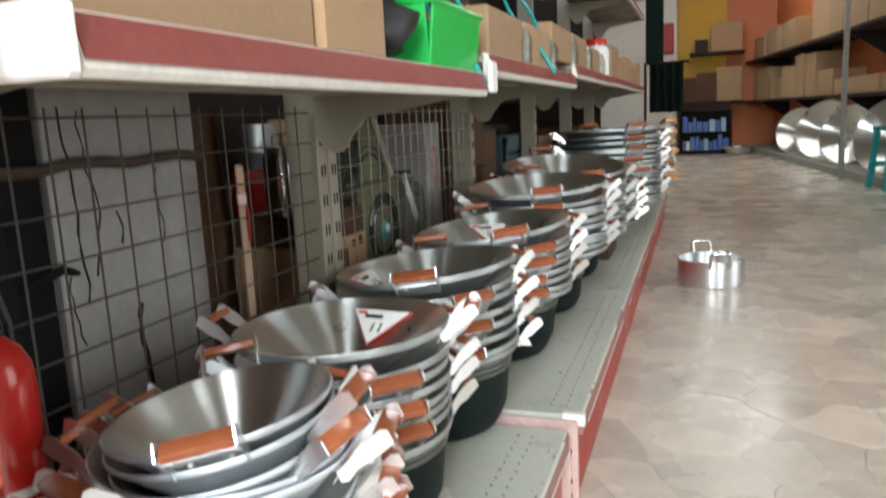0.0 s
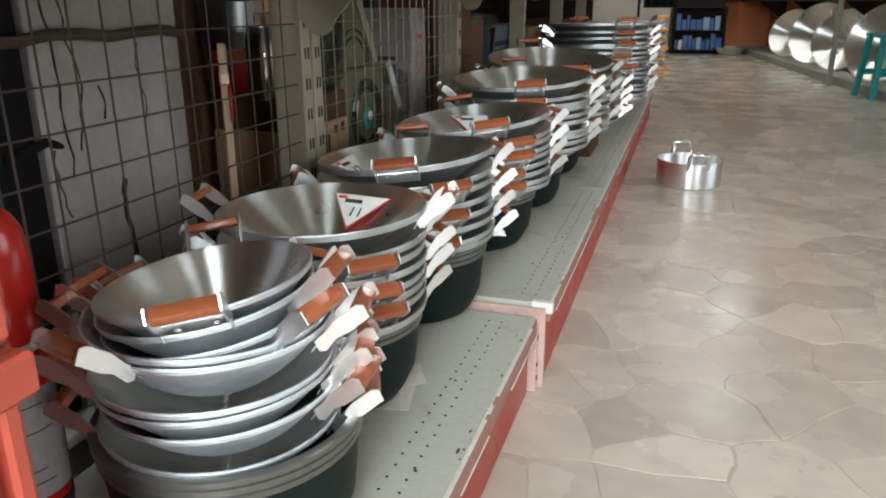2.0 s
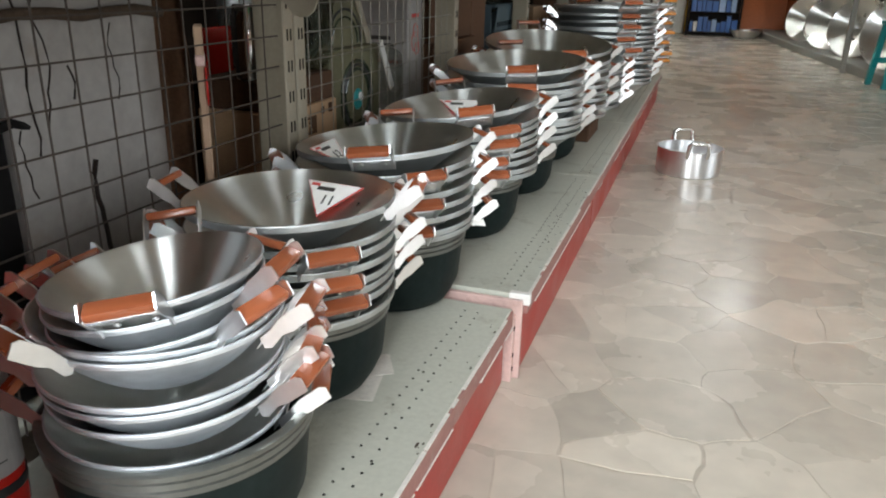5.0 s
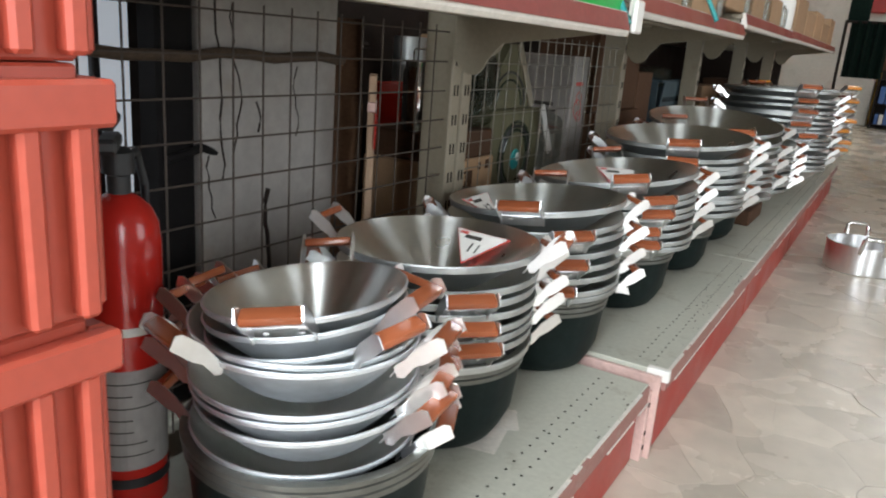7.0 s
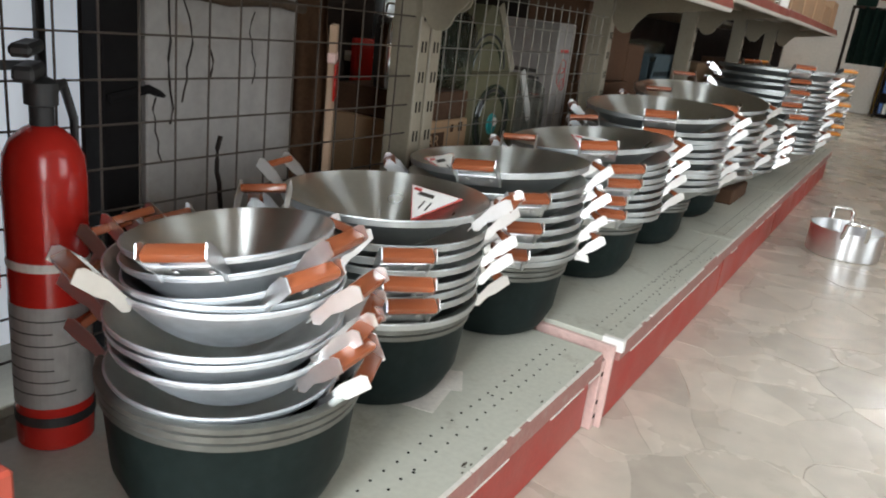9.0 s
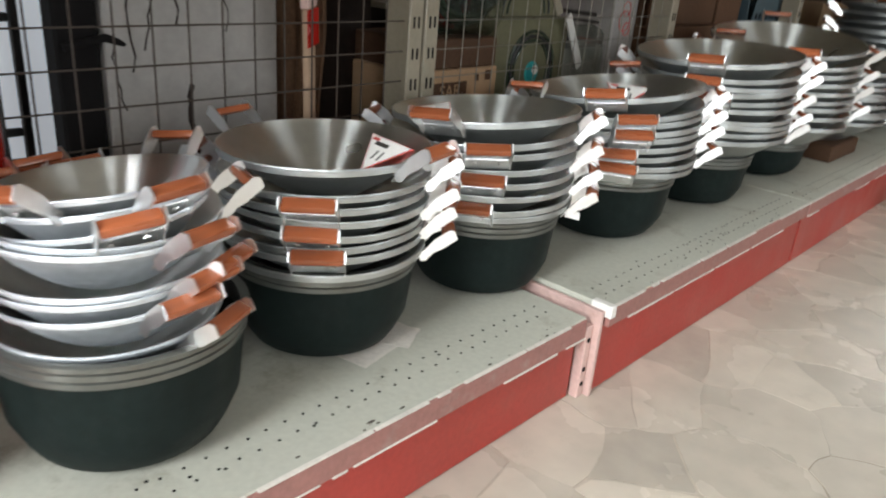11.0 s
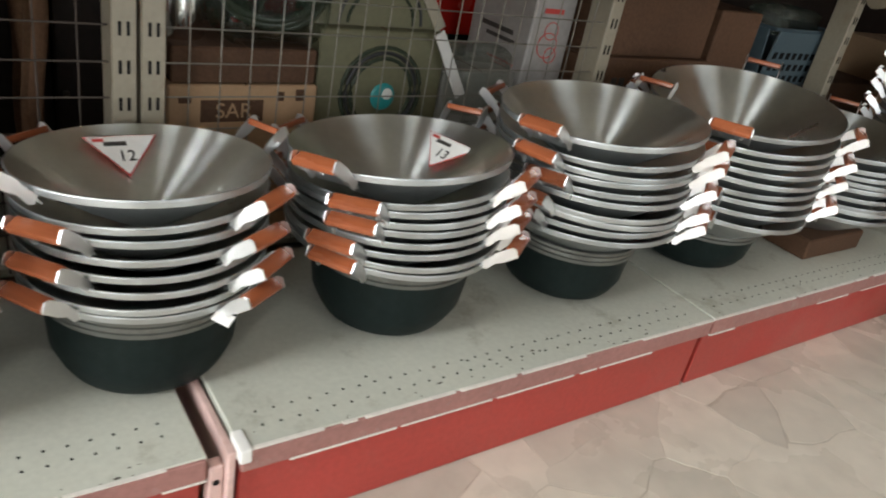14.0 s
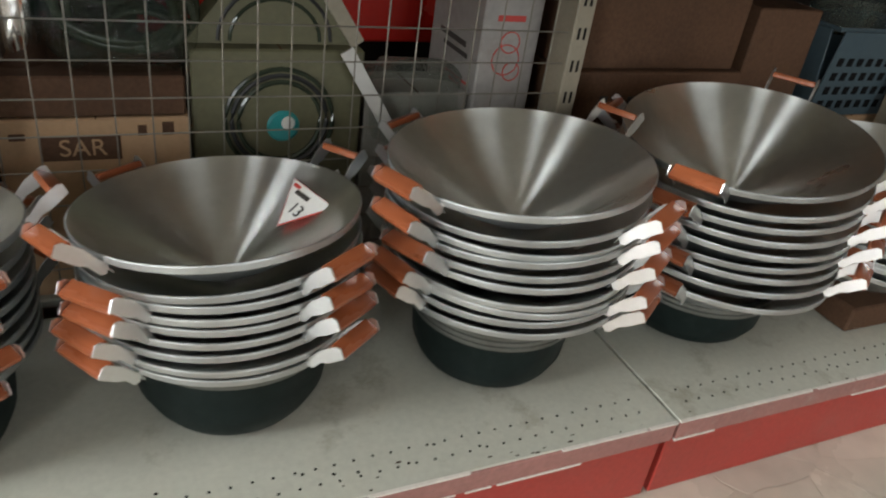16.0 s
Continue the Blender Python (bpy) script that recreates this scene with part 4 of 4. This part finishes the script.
part("body", prism([(-0.132, 0.0), (0.132, 0.0), (0.030, 0.150), (-0.010, 0.150)], 0.060), OLIVE, t)
q = box((-0.012, -0.004, 0.0), (0.012, 0.0, 0.182), 0.001)
q.transform(Matrix.Translation((0.130, -0.031, 0.002)) @ pose(0, 0, 0, 0, -34, 0))
part("pale_edge", q, CREAM, t, "pale unprinted flap")
q = tube([(0.085 * math.cos(a), -0.031, 0.005 + 0.080 * math.sin(a)) for a in [math.pi * i / 16 for i in range(17)]], 0.003, 6)
part("ring_print", q, RUBBER, t)
q = tube([(0.068 * math.cos(a), -0.031, 0.005 + 0.062 * math.sin(a)) for a in [math.pi * i / 16 for i in range(17)]], 0.003, 6)
part("ring_print", q, BOTTLE, t)
t = thing("rear_ledge", "red-lipped steel ledge behind the goods carrying tins", "shelf")
part("ledge_board", box((-0.95, 1.76, 0.515), (-0.832, 2.44, 0.528), 0.002), CREAM, t)
part("ledge_lip", box((-0.831, 1.76, 0.462), (-0.815, 2.44, 0.570), 0.003), EXTRED, t, "bright red front lip")
for yy, r, h in ((1.985, 0.045, 0.15), (2.12, 0.05, 0.16), (2.25, 0.055, 0.15)):
    t = part("steel_tin", lathe([(0, 0), (r - 0.002, 0), (r, 0.003), (r, h * 0.5), (r + 0.001, h * 0.52), (r, h * 0.54), (r, h - 0.004), (r - 0.003, h), (r - 0.006, h - 0.004), (0, h - 0.004)], 28), OUTER if yy < 2.1 else CARD, smooth=40)
    t.matrix_basis = pose(-0.885, yy, 0.5285)
    tagged(t, "shiny round steel tin on a red-lipped ledge" if yy < 2.1 else "brown round tin on a red-lipped ledge", "tin", "tins on the ledge")
# unseen shelves added to shade the goods; left open over the second bay
for a, e in ((0.55, 1.45), (2.42, 5.1)):
    t = part("rear_shelf", box((-0.97, a, 0.745), (-0.51, e, 0.76), 0.002), CREAM)
    tagged(t, "cream steel shelf added over the rear aisle to shade it", "shelf", "rear shelves")
c = carton((-0.66, 2.085, DK), (-0.545, 2.27, 0.455), "grey carton inside clear wrapping", KERB, tape=False)
bag(-0.575, 2.175, 0.43, 0.09, 0.075, 0.045, "crumpled clear plastic wrapping", 8)
c = carton((-0.74, 2.275, DK), (-0.535, 2.385, 0.66), "white product carton with red line drawing", BOARD, tape=False)
b = bmesh.new()
for cy, cz, r in ((0.0, 0.40, 0.018), (-0.004, 0.37, 0.026), (0.01, 0.35, 0.016)):
    q = tube([(0, cy + r * math.cos(a), cz + r * math.sin(a)) for a in [2 * math.pi * i / 18 for i in range(18)]], 0.0012, 5, closed=True)
    merge(b, q, Matrix.Translation((0.1032, 0, 0)))
box((0.1026, -0.03, 0.435), (0.1036, 0.022, 0.445), bm=b)
part("line_drawing", b, REDINK, c)
for x0, x1, z0, z1, m in ((-0.06, 0.05, 0.375, 0.385, INK), (-0.04, 0.06, 0.358, 0.366, INK), (-0.02, 0.07, 0.315, 0.319, REDINK), (-0.02, 0.07, 0.286, 0.290, REDINK), (0.0, 0.05, 0.296, 0.309, REDINK)):
    part("print", box((x0, -0.0562, z0), (x1, -0.0552, z1)), m, c)
# upper goods seen from the shop door side
for k, (yy, zz, w, h) in enumerate(((1.705, 0.64, 0.06, 0.045), (1.74, 0.60, 0.07, 0.06))):
    bag(-0.545, yy, zz, w, h, 0.028, "crumpled clear plastic bag among the goods", 30 + k)
for k, (yy, zz, r) in enumerate(((1.70, 0.62, 0.06), (1.75, 0.55, 0.05), (1.72, 0.655, 0.06))):
    coil(-0.575, yy, zz, r, 3, BOTTLE, "loop of glossy black hose in plastic", rr=0.0045)
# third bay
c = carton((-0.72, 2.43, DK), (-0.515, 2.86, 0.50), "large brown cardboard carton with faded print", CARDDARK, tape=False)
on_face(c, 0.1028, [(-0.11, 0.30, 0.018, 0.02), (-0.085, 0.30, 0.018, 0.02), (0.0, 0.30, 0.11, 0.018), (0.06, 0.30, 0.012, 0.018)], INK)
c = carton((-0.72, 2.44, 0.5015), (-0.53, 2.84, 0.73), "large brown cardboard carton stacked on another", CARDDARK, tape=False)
c = carton((-0.72, 2.88, DK), (-0.54, 3.05, 0.62), "tall brown carton on the rear shelf, colour darkened for shade", CARDDARK, tape=False)
t = basket(-0.60, 3.24, 0.40, 0.16, 0.30, 0.19, GREYBLUE, "grey-blue perforated plastic basket filled with goods")
c = carton((-0.70, 3.08, DK), (-0.52, 3.40, 0.398), "brown carton carrying a plastic basket", CARD)
bag(-0.60, 3.24, 0.60, 0.13, 0.04, 0.06, "bundle wrapped in clear plastic", 12)
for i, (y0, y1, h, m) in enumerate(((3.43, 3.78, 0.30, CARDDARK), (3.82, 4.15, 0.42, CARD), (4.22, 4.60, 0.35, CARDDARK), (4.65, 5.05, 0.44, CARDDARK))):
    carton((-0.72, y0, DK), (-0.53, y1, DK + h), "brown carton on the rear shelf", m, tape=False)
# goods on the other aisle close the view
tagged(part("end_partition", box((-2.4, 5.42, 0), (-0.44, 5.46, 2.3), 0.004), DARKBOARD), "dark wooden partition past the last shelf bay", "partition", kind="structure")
# added screen, carried up to the ceiling to keep light off the goods
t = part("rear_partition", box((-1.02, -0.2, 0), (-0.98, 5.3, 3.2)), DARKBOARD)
tagged(t, "added dark screen behind the rear aisle, shutting out light", "partition", kind="structure")

# ---- far end of the shop ----
# orange wall shelves
for z, nm in ((0.715, "lower"), (1.27, "upper")):
    t = thing("wall_shelf", "long dark steel wall shelf on the orange wall", "shelf", "wall shelves", at=FAR.copy())
    part("board", box((0.02, -7.6, z - 0.03), (0.42, 0.0, z), 0.003), DARKBOARD, t)
    for yy in (-6.4, -4.6, -2.8, -1.0):
        q = prism([(0.06, z - 0.03), (0.42, z - 0.03), (0.42, z - 0.26), (0.40, z - 0.26)], 0.02)
        q.transform(Matrix.Translation((0, yy, 0)))
        part("bracket", q, DARKBOARD, t)
t = thing("wall_shelf", "dark steel wall shelf along the yellow back wall", "shelf", "wall shelves")
part("board", box((-0.1, 11.9, 0.70), (0.80, 12.295, 0.73), 0.003), DARKBOARD, t)
part("board", box((0.05, 11.9, 1.40), (0.80, 12.295, 1.43), 0.003), DARKBOARD, t)
g = random.Random(21)
for z, hs in ((0.7155, (0.20, 0.46)), (1.2705, (0.22, 0.5))):
    yy = -0.35
    while yy > -7.3:
        w = g.uniform(0.3, 0.75)
        h = g.uniform(*hs) if not (-5.3 < yy < -3.6 and z < 1) else 0.14
        if g.random() < 0.9:
            d = g.uniform(0.04, 0.12)
            c = carton((0, 0, 0), (0.3, w - 0.02, h), "brown cardboard carton on the wall shelf", PAPER if g.random() < 0.12 else CARD)
            c.matrix_basis = FAR @ pose(d + 0.15, yy - w / 2, z + 0.0002)
        yy -= w
for x0, x1, z, h, m in ((-0.08, 0.14, 0.7305, 0.35, CARDDARK), (0.15, 0.42, 0.7305, 0.42, CARDDARK), (0.43, 0.76, 0.7305, 0.48, CARD), (0.12, 0.3, 1.4305, 0.18, DARKBOARD), (0.34, 0.76, 1.4305, 0.4, CARD)):
    carton((x0, 11.95, z), (x1, 12.25, z + h), "brown cardboard carton on the back wall shelf", m)
# large woks leaning on the kerb
for yy, r in ((-2.25, 0.27), (-3.35, 0.31), (-4.15, 0.28), (-5.25, 0.31)):
    t = thing("large_wok", "large shiny spun aluminium wok leaning against the orange wall", "wok", "large leaning woks",
              at=FAR @ pose(0.22, yy, 0.077 + r * 0.95, 0, 108, 42))
    part("bowl", lathe([(0, 0.42 * r), (r * 0.12, 0.39 * r), (r * 0.5, 0.225 * r), (r * 0.9, 0.05 * r), (r, 0.0), (r + 0.008, -0.002), (r - 0.002, -0.006), (r * 0.5, 0.22 * r), (r * 0.12, 0.382 * r), (0, 0.41 * r)], 56), STEEL, t, smooth=30)
    for s in (1, -1):
        part("handle", tube([(s * (r - 0.01), -0.06, 0.03), (s * (r + 0.03), -0.05, 0.035), (s * (r + 0.03), 0.05, 0.035), (s * (r - 0.01), 0.06, 0.03)], 0.007, 6), CHROME, t)
# support pole and plastic stools
t = part("support_pole", box((1.315, 7.36, 0), (1.355, 7.40, 2.2), 0.004), KERB)
tagged(t, "thin grey square steel pole on the floor", "pole")


def stool(x, y, m, label, h=0.46):
    t = thing("plastic_stool", label, "stool", at=pose(x, y, 0, 0, 0, 12))
    part("seat", box((-0.14, -0.14, h - 0.03), (0.14, 0.14, h), 0.01, seg=2), m, t)
    for sx in (-1, 1):
        for sy in (-1, 1):
            q = box((-0.02, -0.02, 0), (0.02, 0.02, h - 0.03), 0.004)
            for v in q.verts:
                k = 1 - v.co.z / h
                v.co.x += sx * (0.11 + 0.035 * k)
                v.co.y += sy * (0.11 + 0.035 * k)
            part("leg", q, m, t)
    for s in (-1, 1):
        part("stretcher", box((-0.13, s * 0.122 - 0.008, 0.16), (0.13, s * 0.122 + 0.008, 0.20), 0.003), m, t)
    return t


stool(1.58, 6.55, TEAL, "teal plastic stool standing on the stone floor")
stool(1.74, 6.05, BLUE, "pale blue plastic stool beside a teal one", 0.48)
# dark cloth, rack and signs at the far end of the run
b = bmesh.new()
bmesh.ops.create_grid(b, x_segments=24, y_segments=16, size=0.5)
for v in b.verts:
    x, y = v.co.x, v.co.y
    v.co = Vector((x * 0.30, 0.035 * math.sin(x * 26) + 0.02 * noise.noise(Vector((x * 5, y * 5, 0))), 0.86 + y * 0.44))
bmesh.ops.solidify(b, geom=b.faces[:], thickness=0.01)
t = part("hanging_cloth", b, GREENBLK, smooth=60)
t.matrix_basis = pose(-0.10, 7.6, -0.012) @ Matrix.Diagonal((1.0, 1.0, 1.02, 1))
tagged(t, "dark green cloth hanging at the end of the aisle", "cloth")
t = part("garment_bag", box((-0.29, 7.63, 1.09), (-0.13, 7.70, 1.85), 0.02, seg=2), GREENBLK)
tagged(t, "dark green garment bag hanging behind the cloth", "bag")
t = part("cloth_rail", tube([(-0.3, 7.6, 1.08), (0.10, 7.6, 1.08)], 0.012, 8), DARKBOARD)
tagged(t, "dark rail carrying a hanging cloth", "rail")
for x in (-0.29,):
    part("leg", tube([(x, 7.6, 0), (x, 7.6, 1.08)], 0.012, 8), DARKBOARD, t)
t = thing("goods_rack", "dark wire rack of blue and white packets by the back wall", "rack", at=pose(0.27, 11.55, 0))
for x in (-0.34, 0.34):
    part("frame", box((x - 0.012, -0.15, 0), (x + 0.012, 0.15, 0.62), 0.002), DARKBOARD, t)
part("back_panel", box((-0.327, 0.151, 0.0), (0.327, 0.158, 0.70)), DARKBOARD, t)
for z in (0.04, 0.30, 0.60):
    part("tier", box((-0.33, -0.15, z), (0.33, 0.15, z + 0.012)), DARKBOARD, t)
g = random.Random(31)
for z in (0.0525, 0.3125):
    x = -0.30
    while x < 0.27:
        w = g.uniform(0.04, 0.09)
        t = part("packet", box((x, -0.10, 0), (x + w, 0.06, g.uniform(0.12, 0.22)), 0.004), g.choice((PAPER, DKBLUE, BLUE, DKBLUE, BLUE, DKBLUE)))
        t.matrix_basis = pose(0.27, 11.55, z)
        tagged(t, "small upright packet on a wire rack", "packet", "packets on the rack")
        x += w + 0.008
t = part("basin", lathe([(0, 0), (0.12, 0), (0.21, 0.10), (0.22, 0.10), (0.13, -0.0), (0, 0.005)], 32), ALU, smooth=40)
t.matrix_basis = pose(0.70, 11.35, 0.002)
tagged(t, "shallow aluminium basin on the floor", "basin")
t = part("white_column", box((-1.6, 11.7, 0), (-0.12, 12.05, 3.2), 0.01), WALL)
tagged(t, "white painted square column", "column", kind="structure")
t = part("red_bag", box((-0.36, 11.60, 1.42), (-0.16, 11.695, 1.85), 0.03, seg=3), REDCLOTH)
tagged(t, "dark red bag hanging on the white column", "bag")
t = part("plank_rack", box((-0.90, 6.0, 1.55), (-0.25, 6.9, 1.59), 0.004), CREAM)
tagged(t, "pale overhead rack board at the end of the run", "board", kind="structure")

# ceiling beams and tubes; only one tube is known, the rest are added fill
for y in (4.0, 6.5, 9.0, 11.5):
    tagged(part("beam", box((-3.2, y - 0.08, 2.98), (5.2, y + 0.08, 3.2)), CEIL), "dull painted roof beam", "beam", kind="structure")
for x, y in ((-0.55, 8.4), (0.7, 7.4), (0.3, 9.8), (0.9, 8.9)):
    t = thing("tube_lamp", "white fluorescent tube lamp in a set partly added to brighten the far end", "lamp", "tube lamps", at=pose(x, y, 2.86))
    part("housing", box((-0.04, -0.62, 0.03), (0.04, 0.62, 0.12), 0.006), PAPER, t)
    part("tube", tube([(0, -0.6, 0.0), (0, 0.6, 0.0)], 0.016, 10), TUBE, t)
    for s in (-1, 1):
        part("rod", tube([(0, s * 0.4, 0.12), (0, s * 0.4, 0.339)], 0.005, 6), PAPER, t)
        part("cap", box((-0.02, s * 0.605 - 0.012, -0.02), (0.02, s * 0.605 + 0.012, 0.032)), PAPER, t)


# ---- crazy paving ----
def cells(x0, x1, y0, y1, step, seed):
    g = random.Random(seed)
    nx, ny = int((x1 - x0) / step) + 3, int((y1 - y0) / step) + 3
    P = {(i, j): (x0 + (i - 1 + 0.5 + g.uniform(-0.495, 0.495)) * step, y0 + (j - 1 + 0.5 + g.uniform(-0.495, 0.495)) * step) for i in range(nx) for j in range(ny)}
    gaps = {k: g.choice((0.0002, 0.0003, 0.0004, 0.0008, 0.002)) for k in P}
    for i in range(1, nx - 1):
        for j in range(1, ny - 1):
            px, py = P[i, j]
            poly = [(px - step * 1.4, py - step * 1.4), (px + step * 1.4, py - step * 1.4), (px + step * 1.4, py + step * 1.4), (px - step * 1.4, py + step * 1.4)]
            for di in range(-2, 3):
                for dj in range(-2, 3):
                    q = P.get((i + di, j + dj))
                    if q is None or (di == 0 and dj == 0):
                        continue
                    mx, my, nx_, ny_ = (px + q[0]) / 2, (py + q[1]) / 2, q[0] - px, q[1] - py
                    ln = math.hypot(nx_, ny_)
                    nx_, ny_ = nx_ / ln, ny_ / ln
                    gap = gaps[i, j] + (0.0025 if (i * 7 + j * 13 + di * 3 + dj * 5) % 4 == 0 else 0.0)
                    side = [(x - mx) * nx_ + (y - my) * ny_ + gap for x, y in poly]
                    out = []
                    for k in range(len(poly)):
                        a, b2 = poly[k], poly[(k + 1) % len(poly)]
                        sa, sb = side[k], side[(k + 1) % len(poly)]
                        if sa <= 0:
                            out.append(a)
                        if (sa <= 0) != (sb <= 0):
                            u = sa / (sa - sb)
                            out.append((a[0] + u * (b2[0] - a[0]), a[1] + u * (b2[1] - a[1])))
                    poly = out
                    if len(poly) < 3:
                        break
                if len(poly) < 3:
                    break
            if len(poly) >= 3:
                yield px, py, poly


def ragged(poly):
    """Broken stone edges: each side is cut up and bent a little."""
    out = []
    for k, (x, y) in enumerate(poly):
        u, v = poly[(k + 1) % len(poly)]
        n = max(1, min(4, int(math.hypot(u - x, v - y) / 0.022)))
        for i in range(n):
            p = Vector((x + (u - x) * i / n, y + (v - y) * i / n, 0))
            d = noise.noise_vector(p * 9) * 0.026 + noise.noise_vector(p * 31) * 0.009
            out.append((p.x + d.x, p.y + d.y))
    return out


def slab_faces(poly, cx, cy, base, verts, faces, top):
    poly = ragged(poly)
    n = len(poly)
    for k, (x, y) in enumerate(poly):
        verts.append((x - cx, y - cy, top))
    for x, y in poly:
        verts.append((x - cx, y - cy, -0.006))
    faces.append(tuple(base + k for k in range(n)))
    for k in range(n):
        j = (k + 1) % n
        faces.append((base + k, base + n + k, base + n + j, base + j))


near, V, F = [], [], []
g = random.Random(8)
for px, py, poly in cells(-0.12, 2.6, -0.3, 12.2, 0.165, 4):
    if px > 0.8 + (12.3 - py) * 0.1207 + 0.1:
        continue
    if 0.45 < py < 4.4 and px < 1.75 and len(near) < 300:
        near.append((px, py, poly))
    else:
        slab_faces(poly, 0, 0, len(V), V, F, g.uniform(-0.0005, 0.0003))
me = bpy.data.meshes.new("paving_rest")
me.from_pydata(V, [], F)
me.materials.append(MARBLES)
rest = new("paving_rest", me)
rest.parent = floor
tagged(rest, "polished beige stone pieces farther off", kind="stuff")
for px, py, poly in near:
    V, F = [], []
    slab_faces(poly, px, py, 0, V, F, g.uniform(-0.0005, 0.0003))
    me = bpy.data.meshes.new("stone_piece")
    me.from_pydata(V, [], F)
    me.materials.append(MARBLE)
    ob = new("stone_piece", me)
    ob.location = (px, py, 0)
    ob.parent = floor
